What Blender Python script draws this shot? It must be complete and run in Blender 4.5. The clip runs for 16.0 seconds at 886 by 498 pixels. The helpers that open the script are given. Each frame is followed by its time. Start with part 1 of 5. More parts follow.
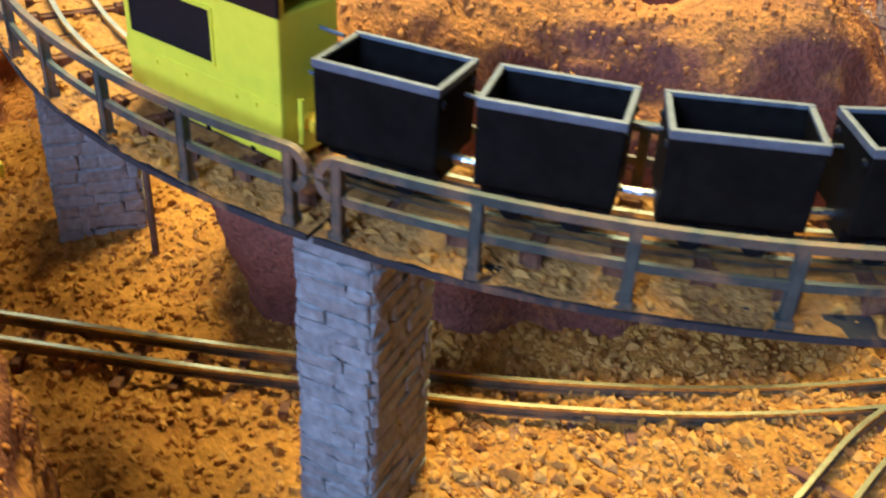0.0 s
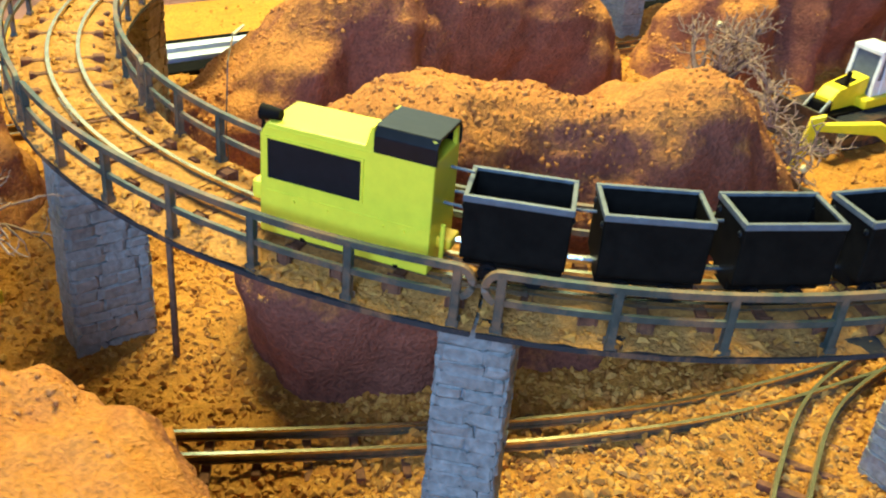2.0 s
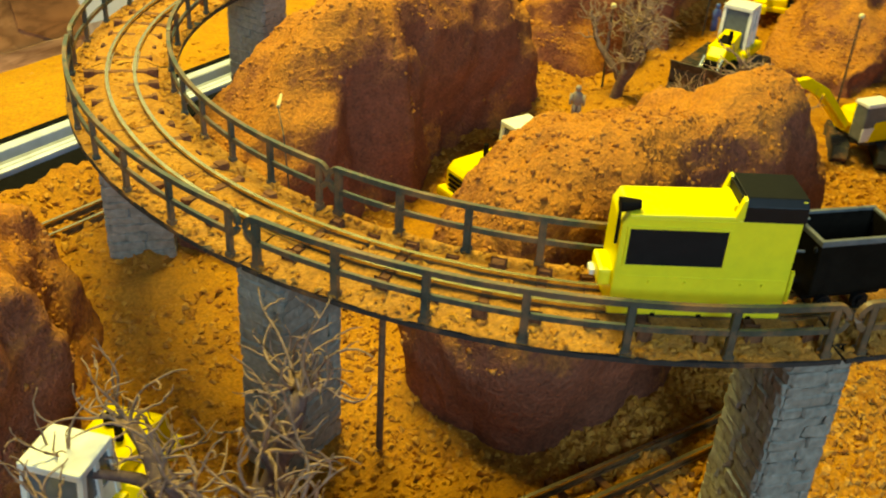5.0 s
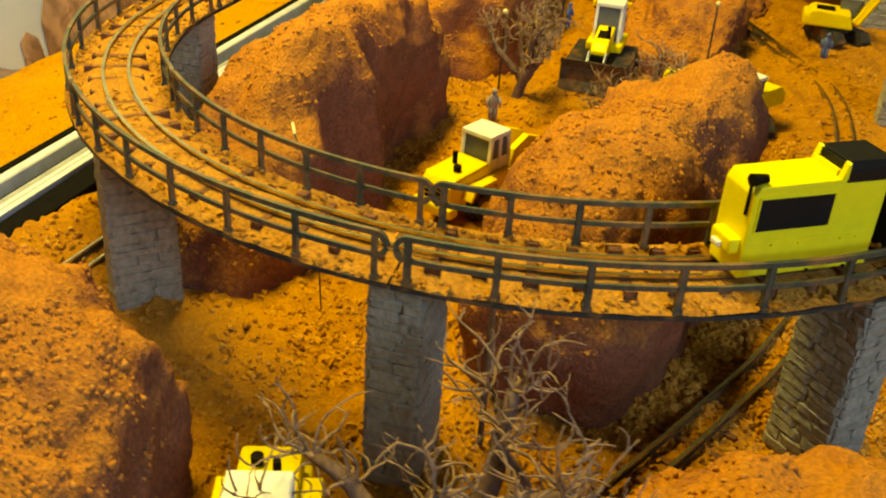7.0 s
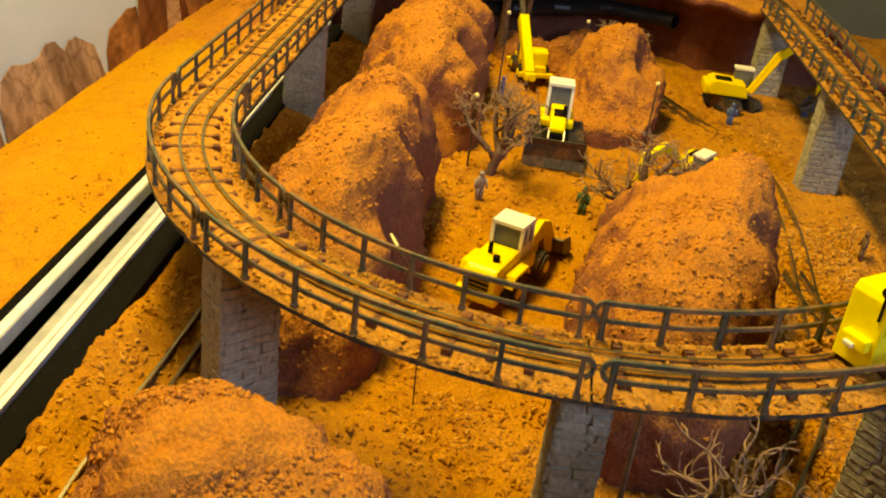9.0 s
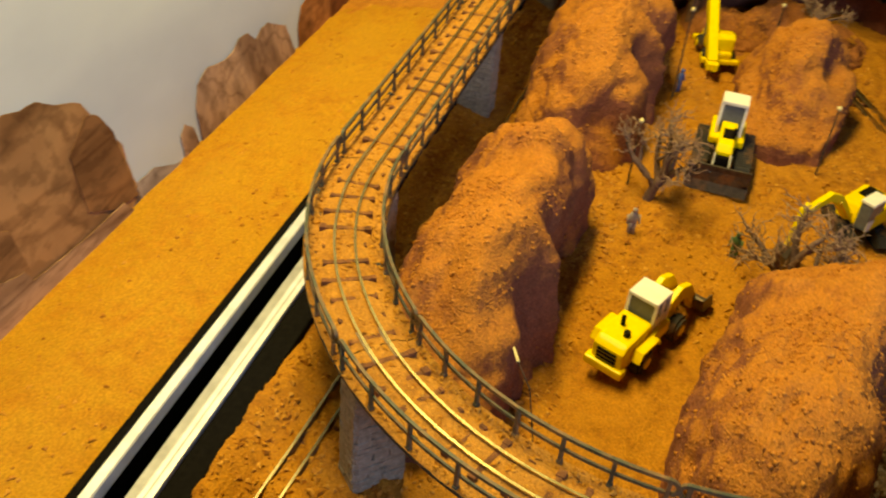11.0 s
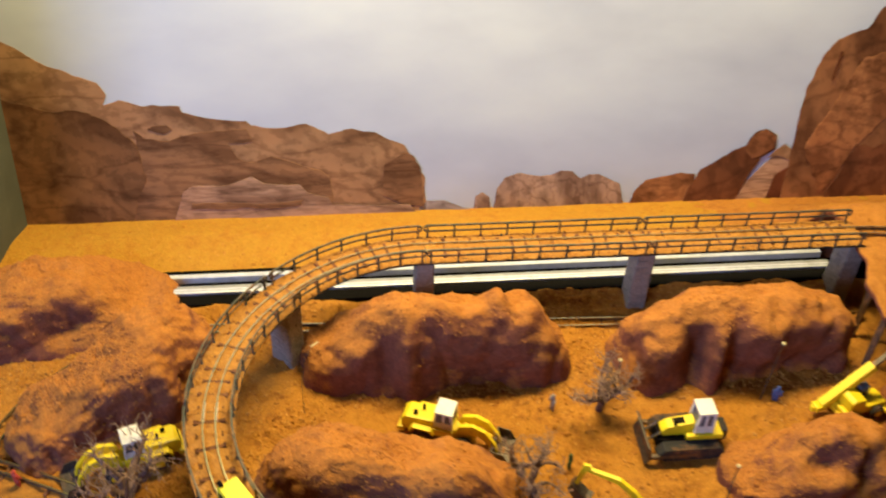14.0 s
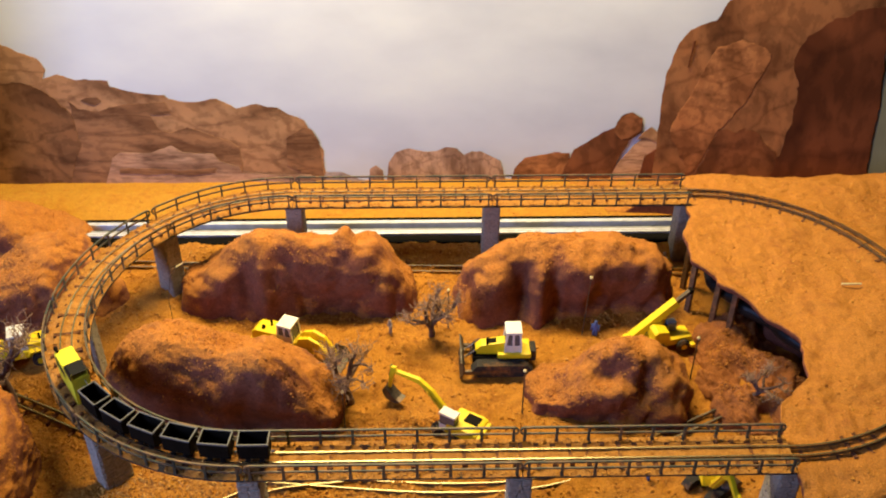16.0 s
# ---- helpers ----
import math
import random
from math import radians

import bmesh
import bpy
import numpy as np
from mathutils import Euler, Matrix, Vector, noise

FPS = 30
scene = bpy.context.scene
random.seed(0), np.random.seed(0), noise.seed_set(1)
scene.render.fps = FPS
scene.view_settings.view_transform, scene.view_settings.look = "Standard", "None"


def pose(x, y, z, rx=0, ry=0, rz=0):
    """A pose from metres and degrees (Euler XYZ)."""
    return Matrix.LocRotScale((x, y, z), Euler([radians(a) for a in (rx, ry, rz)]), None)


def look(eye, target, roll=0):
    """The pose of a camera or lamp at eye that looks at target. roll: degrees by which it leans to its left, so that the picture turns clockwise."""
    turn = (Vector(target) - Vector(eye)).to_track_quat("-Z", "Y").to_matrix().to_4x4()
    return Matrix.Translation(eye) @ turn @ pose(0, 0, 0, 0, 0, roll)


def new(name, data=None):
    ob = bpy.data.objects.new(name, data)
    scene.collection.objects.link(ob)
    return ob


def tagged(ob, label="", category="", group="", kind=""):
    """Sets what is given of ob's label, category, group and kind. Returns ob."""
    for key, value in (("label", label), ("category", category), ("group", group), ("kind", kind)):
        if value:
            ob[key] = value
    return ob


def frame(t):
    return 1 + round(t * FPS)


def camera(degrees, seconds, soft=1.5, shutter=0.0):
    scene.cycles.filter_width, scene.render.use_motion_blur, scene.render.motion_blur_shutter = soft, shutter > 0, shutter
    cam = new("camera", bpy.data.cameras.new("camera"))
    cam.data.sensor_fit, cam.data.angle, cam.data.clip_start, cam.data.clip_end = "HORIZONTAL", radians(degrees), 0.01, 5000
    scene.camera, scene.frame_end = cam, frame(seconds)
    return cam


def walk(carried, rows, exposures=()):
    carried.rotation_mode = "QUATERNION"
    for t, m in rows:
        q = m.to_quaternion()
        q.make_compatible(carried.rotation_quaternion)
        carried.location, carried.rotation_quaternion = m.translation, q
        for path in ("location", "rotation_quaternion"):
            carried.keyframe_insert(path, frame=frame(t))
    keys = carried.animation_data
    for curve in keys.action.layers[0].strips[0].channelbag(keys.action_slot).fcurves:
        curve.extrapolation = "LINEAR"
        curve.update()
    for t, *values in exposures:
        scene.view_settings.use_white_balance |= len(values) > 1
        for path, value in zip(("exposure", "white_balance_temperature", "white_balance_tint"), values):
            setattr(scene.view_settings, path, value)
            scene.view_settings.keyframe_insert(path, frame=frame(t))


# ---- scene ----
cam = camera(48.20, 16.0, soft=2.0, shutter=0.5)
PATH = [
    (0, (-0.1765, -0.2995, 0.1779), (-0.1215, -0.1413, 0.0687), 3.39),
    (0.5, (-0.2037, -0.2894, 0.1844), (-0.1338, -0.1355, 0.0775), 4.65),
    (1, (-0.2226, -0.2904, 0.1898), (-0.1423, -0.1390, 0.0868), 4.53),
    (1.5, (-0.2459, -0.2893, 0.1982), (-0.1526, -0.1444, 0.0966), 5.23),
    (2, (-0.2661, -0.2944, 0.2113), (-0.1643, -0.1552, 0.1100), 5.29),
    (2.5, (-0.2913, -0.2961, 0.2227), (-0.1812, -0.1625, 0.1225), 5.72),
    (3, (-0.3058, -0.2776, 0.2219), (-0.1922, -0.1464, 0.1224), 5.41),
    (3.5, (-0.3106, -0.2584, 0.2172), (-0.1978, -0.1255, 0.1193), 3.56),
    (4, (-0.3241, -0.2264, 0.2244), (-0.2052, -0.1023, 0.1222), 3.28),
    (4.5, (-0.3526, -0.1949, 0.2299), (-0.2188, -0.0883, 0.1262), 3.60),
    (7, (-0.4409, -0.0807, 0.2332), (-0.2740, -0.0333, 0.1338), 3.89),
    (7.5, (-0.4526, -0.0476, 0.2214), (-0.2802, -0.0131, 0.1261), 4.93),
    (8, (-0.4658, -0.0097, 0.2325), (-0.2905, 0.0126, 0.1387), 5.73),
    (8.5, (-0.4780, 0.0412, 0.2474), (-0.2990, 0.0498, 0.1586), 7.30),
    (11, (-0.4330, 0.0308, 0.3856), (-0.2805, 0.0716, 0.2627), 5.50),
    (11.5, (-0.4067, -0.0135, 0.4418), (-0.2725, 0.0472, 0.3066), 7.59),
    (12, (-0.3542, -0.1111, 0.5131), (-0.2476, -0.0183, 0.3716), 6.46),
    (12.5, (-0.2739, -0.2232, 0.5849), (-0.2021, -0.1031, 0.4420), 4.38),
    (13, (-0.2062, -0.3198, 0.6431), (-0.1633, -0.1863, 0.5005), 3.13),
    (13.5, (-0.1520, -0.4319, 0.6890), (-0.1244, -0.2891, 0.5518), 3.32),
    (14, (-0.0793, -0.5337, 0.7194), (-0.0592, -0.3842, 0.5881), 2.76),
    (14.5, (-0.0120, -0.5847, 0.7392), (0.0059, -0.4349, 0.6079), 3.21),
    (15, (0.0860, -0.6520, 0.7457), (0.0934, -0.5001, 0.6158), 0.98),
    (15.5, (0.1313, -0.7015, 0.7228), (0.1356, -0.5461, 0.5970), 0.40),
    (16, (0.1431, -0.7362, 0.7016), (0.1473, -0.5760, 0.5819), 0.36),
]
EXPOSURES = [
    (0.0, 0.66, 5200, -8), (1.5, 0.64, 5200, -18), (3.0, 0.45, 4950, -32), (3.7, 0.40, 5150, -35), (4.5, 0.05, 7100, -40), (7.0, -0.22, 11800, -28), (7.5, -0.22, 11500, -17), (8.5, -0.20, 10600, -12),
    (11.0, -0.54, 8300, -12), (12.5, -0.38, 6200, 0), (14.5, -0.19, 6200, 3), (16.0, -0.09, 6300, 7),
]
walk(cam, [(t, look(eye, target, roll)) for t, eye, target, roll in PATH], EXPOSURES)

U = 0.1  # the numbers below are decimetres


# ---- world and lights ----
world = bpy.data.worlds.new("world")
scene.world = world
world.use_nodes = True
world.node_tree.nodes["Background"].inputs["Color"].default_value = (0.72, 0.64, 0.55, 1)
world.node_tree.nodes["Background"].inputs["Strength"].default_value = 0.12


def area_lamp(name, eye, target, sx, sy, power, colour):
    data = bpy.data.lights.new(name, "AREA")
    data.shape, data.size, data.size_y, data.energy, data.color = "RECTANGLE", sx * U, sy * U, power, colour
    ob = new(name, data)
    ob.matrix_world = look([v * U for v in eye], [v * U for v in target])
    return ob


# the showcase's warm lamp overhead, and cool daylight from a high window in front
area_lamp("showcase_lamp", (0.8, 2.75, 8.6), (0.8, 2.2, 0), 5.8, 1.0, 21, (1.0, 0.74, 0.34))
area_lamp("window_daylight", (-11.0, -9.5, 7.6), (0, 0, 0.5), 6.0, 6.0, 24, (0.385, 0.49, 0.97))


# ---- materials ----
def material(name, rough=0.8, metal=0.0, spec=0.4):
    m = bpy.data.materials.new(name)
    m.use_nodes = True
    b = m.node_tree.nodes["Principled BSDF"]
    b.inputs["Roughness"].default_value = rough
    b.inputs["Metallic"].default_value = metal
    b.inputs["Specular IOR Level"].default_value = spec
    return m, m.node_tree.nodes, m.node_tree.links, b


def rgb(c):
    return (*c, 1)


def noise_node(n, l, scale, detail=4, rough=0.6, coord="Object"):
    tc = n.new("ShaderNodeTexCoord")
    t = n.new("ShaderNodeTexNoise")
    t.inputs["Scale"].default_value = scale
    t.inputs["Detail"].default_value = detail
    t.inputs["Roughness"].default_value = rough
    l.new(tc.outputs[coord], t.inputs["Vector"])
    return t


def ramp(n, l, src, stops):
    r = n.new("ShaderNodeValToRGB")
    while len(r.color_ramp.elements) < len(stops):
        r.color_ramp.elements.new(0.5)
    for e, (p, c) in zip(r.color_ramp.elements, stops):
        e.position, e.color = p, rgb(c)
    l.new(src, r.inputs["Fac"])
    return r


def mix(n, l, a, b, fac, mode="MIX"):
    m = n.new("ShaderNodeMix")
    m.data_type, m.blend_type = "RGBA", mode
    for sock, v in ((m.inputs[6], a), (m.inputs[7], b), (m.inputs[0], fac)):
        if isinstance(v, (tuple, list)):
            sock.default_value = rgb(v)
        elif isinstance(v, (int, float)):
            sock.default_value = v
        else:
            l.new(v, sock)
    return m.outputs[2]


def bump(n, l, b, height, strength, dist):
    u = n.new("ShaderNodeBump")
    u.inputs["Strength"].default_value, u.inputs["Distance"].default_value = strength, dist
    l.new(height, u.inputs["Height"])
    l.new(u.outputs["Normal"], b.inputs["Normal"])


def plain(name, c, rough=0.5, metal=0.0, spec=0.4, vary=0.25, scale=300, bumpy=0.15, dust=None, dust_amount=0.5):
    """A paint or metal with grain, patches and a little dust."""
    m, n, l, b = material(name, rough, metal, spec)
    fine = noise_node(n, l, scale)
    lo, hi = tuple(v * (1 - vary) for v in c), tuple(min(1, v * (1 + vary)) for v in c)
    col = ramp(n, l, fine.outputs["Fac"], [(0.3, lo), (0.7, hi)]).outputs["Color"]
    if dust:
        patch = noise_node(n, l, 70, 6, 0.7)
        f = ramp(n, l, patch.outputs["Fac"], [(0.62 - dust_amount * 0.3, (0, 0, 0)), (0.75, (1, 1, 1))])
        col = mix(n, l, col, dust, f.outputs["Color"])
    l.new(col, b.inputs["Base Color"])
    if bumpy:
        bump(n, l, b, fine.outputs["Fac"], bumpy, 0.0004)
    return m


def earth(name, sand, stone, dark, steep=None, grain=1.0):
    """Red sand over plaster: fine grains, clods and patches; steep sides take a darker colour, bare plaster with shade
    painted in.
    """
    m, n, l, b = material(name, 0.92, 0, 0.2)
    big, mid, fine = noise_node(n, l, 18, 5), noise_node(n, l, 110, 5, 0.65), noise_node(n, l, 700, 3)
    col = ramp(n, l, mid.outputs["Fac"], [(0.30, dark), (0.46, stone), (0.60, sand)]).outputs["Color"]
    patch = ramp(n, l, big.outputs["Fac"], [(0.38, (0.0, 0.0, 0.0)), (0.66, (1, 1, 1))]).outputs["Color"]
    col = mix(n, l, col, sand, patch)
    # slope darkens the colour: bare plaster sides, plus shade painted into them
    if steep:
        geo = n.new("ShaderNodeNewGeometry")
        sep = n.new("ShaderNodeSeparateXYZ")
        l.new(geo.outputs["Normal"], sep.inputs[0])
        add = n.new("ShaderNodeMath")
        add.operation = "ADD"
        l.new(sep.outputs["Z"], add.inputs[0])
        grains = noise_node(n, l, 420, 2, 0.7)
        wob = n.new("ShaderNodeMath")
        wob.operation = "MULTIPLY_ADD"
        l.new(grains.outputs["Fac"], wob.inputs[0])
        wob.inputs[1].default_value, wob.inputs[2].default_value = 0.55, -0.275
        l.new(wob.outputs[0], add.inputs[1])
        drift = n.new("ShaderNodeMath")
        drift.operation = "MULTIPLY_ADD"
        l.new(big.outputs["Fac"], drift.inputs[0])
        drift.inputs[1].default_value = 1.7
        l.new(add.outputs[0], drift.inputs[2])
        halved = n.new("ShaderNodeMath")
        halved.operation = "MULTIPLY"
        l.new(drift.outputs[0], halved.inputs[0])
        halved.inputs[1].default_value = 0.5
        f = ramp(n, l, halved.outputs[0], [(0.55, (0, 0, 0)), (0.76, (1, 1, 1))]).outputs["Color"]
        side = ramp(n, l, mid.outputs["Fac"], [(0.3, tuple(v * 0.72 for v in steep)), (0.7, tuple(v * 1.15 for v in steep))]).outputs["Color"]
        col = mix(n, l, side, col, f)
    speck = ramp(n, l, fine.outputs["Fac"], [(0.35, (0.62, 0.62, 0.62)), (0.65, (1.15, 1.1, 1.05))]).outputs["Color"]
    col = mix(n, l, col, speck, 0.8, "MULTIPLY")
    l.new(col, b.inputs["Base Color"])
    h = n.new("ShaderNodeMath")
    h.operation = "MULTIPLY_ADD"
    l.new(mid.outputs["Fac"], h.inputs[0])
    h.inputs[1].default_value = 2.0
    l.new(fine.outputs["Fac"], h.inputs[2])
    bump(n, l, b, h.outputs[0], 0.9, 0.0011 * grain)
    return m


SAND, STONE, DARK = (0.45, 0.203, 0.0284), (0.35, 0.143, 0.0203), (0.17, 0.0594, 0.0142)
mat_ground = earth("red_sand", SAND, STONE, DARK)
mat_plateau = earth("smooth_red_sand", (0.451, 0.237, 0.0277), (0.431, 0.196, 0.0238), (0.333, 0.141, 0.0198), grain=0.5)
# steep: plaster colour of the sides, deepened to stand in for shade
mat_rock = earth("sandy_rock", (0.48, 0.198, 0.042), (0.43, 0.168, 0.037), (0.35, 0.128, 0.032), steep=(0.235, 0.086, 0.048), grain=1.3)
mat_rubble = earth("dark_rubble", (0.33, 0.127, 0.0427), (0.24, 0.0904, 0.0341), (0.12, 0.0426, 0.0213), grain=1.4)
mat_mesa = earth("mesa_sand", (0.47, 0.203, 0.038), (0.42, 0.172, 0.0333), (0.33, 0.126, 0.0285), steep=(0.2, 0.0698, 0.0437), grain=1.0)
mat_deck = earth("sanded_deck", (0.48, 0.235, 0.052), (0.38, 0.175, 0.038), (0.25, 0.108, 0.028))
mat_deck_edge = plain("dark_deck_edge", (0.03, 0.026, 0.022), 0.8, dust=(0.30, 0.14, 0.045), dust_amount=0.3)
mat_fence = plain("dark_green_fence_plastic", (0.052, 0.060, 0.044), 0.5, vary=0.3, dust=(0.30, 0.15, 0.06), dust_amount=0.55)
mat_mortar = plain("grey_joint", (0.22, 0.22, 0.215), 0.9, scale=420, bumpy=0.6)
mat_railtop = plain("nickel_silver_rail", (0.52, 0.45, 0.25), 0.26, 0.95, vary=0.2, scale=200, bumpy=0.05, dust=(0.45, 0.28, 0.12), dust_amount=0.1)
mat_web = plain("oxidised_rail_web", (0.10, 0.075, 0.04), 0.6, 0.3, vary=0.4, dust=(0.36, 0.17, 0.05), dust_amount=0.6)
mat_sleeper = plain("dusty_sleeper", (0.14, 0.055, 0.022), 0.9, vary=0.5, dust=(0.40, 0.18, 0.04), dust_amount=0.25)
mat_yellow = plain("yellow_plastic", (0.86, 0.75, 0.04), 0.36, vary=0.05, bumpy=0.04)
mat_machine = plain("machine_yellow_paint", (0.80, 0.60, 0.012), 0.4, vary=0.07, bumpy=0.05, dust=(0.42, 0.22, 0.05), dust_amount=0.06)
mat_cabglass = plain("grey_cab_glazing", (0.11, 0.12, 0.13), 0.22, vary=0.15, bumpy=0)
mat_gold = plain("golden_yellow_plastic", (0.80, 0.50, 0.02), 0.4, vary=0.08, bumpy=0.04)
mat_black = plain("black_plastic", (0.009, 0.007, 0.0048), 0.6, spec=0.04, vary=0.3, bumpy=0.08)
mat_roof = plain("black_roof_gloss", (0.010, 0.010, 0.010), 0.36, spec=0.22, vary=0.2, bumpy=0.1)
mat_greyrim = plain("worn_grey_rim", (0.12, 0.12, 0.115), 0.5, vary=0.3)
mat_window = plain("dark_window", (0.010, 0.010, 0.010), 0.5, spec=0.15, vary=0.2, bumpy=0)
mat_white = plain("white_plastic", (0.75, 0.73, 0.66), 0.45, vary=0.06, bumpy=0.05)
mat_tyre = plain("dark_rubber", (0.025, 0.023, 0.022), 0.85, dust=(0.25, 0.11, 0.035), dust_amount=0.4)
mat_steel = plain("dark_steel", (0.09, 0.075, 0.06), 0.5, 0.6, vary=0.4, dust=(0.3, 0.14, 0.05), dust_amount=0.4)
mat_chrome = plain("bright_metal", (0.7, 0.68, 0.64), 0.2, 1.0, vary=0.1)
mat_joiner = plain("bright_tin_joiner", (0.66, 0.66, 0.63), 0.28, 1.0, vary=0.15)
mat_alu = plain("aluminium_profile", (0.68, 0.71, 0.80), 0.42, 0.45, vary=0.15, scale=90, bumpy=0.05)
mat_groove = plain("dull_grey_metal", (0.36, 0.37, 0.40), 0.5, 0.4, vary=0.2, scale=90)
mat_lining = plain("matt_black_lining", (0.006, 0.0055, 0.005), 0.8, spec=0.03, vary=0.4)
mat_bark = plain("dark_grey_bark", (0.125, 0.075, 0.060), 0.85, vary=0.4, scale=400, bumpy=0.5)
mat_twig = plain("tan_twig", (0.27, 0.17, 0.11), 0.85, vary=0.4, scale=400, bumpy=0.4)
mat_timber = plain("weathered_timber", (0.13, 0.07, 0.035), 0.85, vary=0.4, dust=(0.4, 0.18, 0.06), dust_amount=0.4)
mat_blue = plain("blue_paint", (0.08, 0.12, 0.30), 0.6)
mat_skin = plain("figure_grey", (0.30, 0.25, 0.22), 0.6)
mat_green = plain("dark_green_paint", (0.05, 0.10, 0.04), 0.6)
mat_pale = plain("pale_wood", (0.68, 0.58, 0.28), 0.6)
mat_room = plain("pale_room_paint", (0.34, 0.33, 0.31), 0.9, vary=0.06, scale=4)
mat_panel = plain("grey_green_panel", (0.075, 0.08, 0.062), 0.8, vary=0.1, scale=30)
mat_wall = plain("room_wall_paint", (0.16, 0.15, 0.14), 0.9, vary=0.08, scale=4)


def painted_rock(name, light, mid, dark, scale, stretch=(1, 1, 1)):
    """A photographic print of rock: beds or ribs with their printed relief, cracks and grain."""
    m, n, l, b = material(name, 0.85, 0, 0.15)
    tc = n.new("ShaderNodeTexCoord")

    def layer(sc, shift, detail, dis):
        mp = n.new("ShaderNodeMapping")
        mp.inputs["Scale"].default_value = stretch
        mp.inputs["Location"].default_value = (shift / sc * 0.22, 0, shift / sc * 0.30)
        l.new(tc.outputs["Object"], mp.inputs["Vector"])
        t = n.new("ShaderNodeTexNoise")
        t.inputs["Scale"].default_value, t.inputs["Detail"].default_value, t.inputs["Roughness"].default_value = sc, detail, 0.6
        t.inputs["Distortion"].default_value = dis
        l.new(mp.outputs["Vector"], t.inputs["Vector"])
        return t.outputs["Fac"]

    def relief(sc, detail, dis, gain):
        sub = n.new("ShaderNodeMath")
        sub.operation = "SUBTRACT"
        l.new(layer(sc, 0, detail, dis), sub.inputs[0])
        l.new(layer(sc, 1, detail, dis), sub.inputs[1])
        mad = n.new("ShaderNodeMath")
        mad.operation = "MULTIPLY_ADD"
        l.new(sub.outputs[0], mad.inputs[0])
        mad.inputs[1].default_value, mad.inputs[2].default_value = gain, 0.5
        return mad.outputs[0]

    tone = ramp(n, l, layer(scale * 0.45, 3, 4, 0.5), [(0.24, dark), (0.48, mid), (0.70, light)]).outputs["Color"]
    r1 = ramp(n, l, relief(scale * 0.6, 3, 0.3, 3.4), [(0.15, (0.55, 0.50, 0.47)), (0.5, (1, 1, 1)), (0.85, (1.22, 1.20, 1.15))]).outputs["Color"]
    r2 = ramp(n, l, relief(scale * 3.2, 8, 0.2, 4.6), [(0.2, (0.58, 0.55, 0.53)), (0.5, (1, 1, 1)), (0.8, (1.15, 1.14, 1.12))]).outputs["Color"]
    mp = n.new("ShaderNodeMapping")
    mp.inputs["Scale"].default_value = (stretch[0] * 0.6, 1, stretch[2] * 1.3)
    l.new(tc.outputs["Object"], mp.inputs["Vector"])
    crack = n.new("ShaderNodeTexVoronoi")
    crack.feature = "DISTANCE_TO_EDGE"
    crack.inputs["Scale"].default_value = scale * 1.1
    wob = n.new("ShaderNodeTexNoise")
    wob.inputs["Scale"].default_value, wob.inputs["Detail"].default_value = scale * 1.5, 5
    l.new(mp.outputs["Vector"], wob.inputs["Vector"])
    l.new(mix(n, l, mp.outputs["Vector"], wob.outputs["Color"], 0.055, "ADD"), crack.inputs["Vector"])
    c3 = ramp(n, l, crack.outputs["Distance"], [(0.0, (0.55, 0.50, 0.48)), (0.07, (1, 1, 1))]).outputs["Color"]
    col = mix(n, l, mix(n, l, mix(n, l, tone, r1, 0.85, "MULTIPLY"), r2, 0.5, "MULTIPLY"), c3, 0.7, "MULTIPLY")
    l.new(col, b.inputs["Base Color"])
    return m


mat_butte = painted_rock("printed_sandstone", (0.32, 0.185, 0.102), (0.274, 0.147, 0.0799), (0.213, 0.106, 0.0531), 15, (0.9, 1, 1.25))
mat_butte_shade = painted_rock("printed_shaded_sandstone", (0.211, 0.108, 0.0504), (0.167, 0.0804, 0.0381), (0.114, 0.051, 0.0246), 16, (0.9, 1, 0.9))
mat_butte_hollow = painted_rock("printed_hollow_sandstone", (0.24, 0.125, 0.066), (0.20, 0.10, 0.052), (0.14, 0.066, 0.034), 17, (0.6, 1, 1.5))
mat_butte_far = painted_rock("printed_far_sandstone", (0.385, 0.244, 0.171), (0.334, 0.199, 0.136), (0.259, 0.14, 0.0909), 20, (0.5, 1, 2.0))
mat_butte_rib = painted_rock("printed_ribbed_sandstone", (0.352, 0.235, 0.19), (0.308, 0.196, 0.157), (0.238, 0.142, 0.112), 24, (1.3, 1, 0.6))
mat_butte_red = painted_rock("printed_red_sandstone", (0.248, 0.113, 0.0515), (0.204, 0.0874, 0.039), (0.152, 0.0593, 0.0265), 13, (1.1, 1, 0.7))
mat_butte_dark = painted_rock("printed_dark_red_sandstone", (0.144, 0.0458, 0.0187), (0.113, 0.0352, 0.0153), (0.0765, 0.0229, 0.011), 9, (1, 1, 0.5))
mat_butte_slab = painted_rock("printed_slab_sandstone", (0.34, 0.15, 0.065), (0.25, 0.10, 0.042), (0.15, 0.05, 0.022), 15, (1.3, 1, 1.3))
mat_butte_red_dark = painted_rock("printed_shaded_red_sandstone", (0.205, 0.082, 0.036), (0.165, 0.062, 0.027), (0.11, 0.038, 0.018), 12, (1.2, 1, 0.8))
mat_haze = painted_rock("printed_hazy_hill", (0.28, 0.24, 0.26), (0.25, 0.21, 0.23), (0.21, 0.17, 0.18), 14)


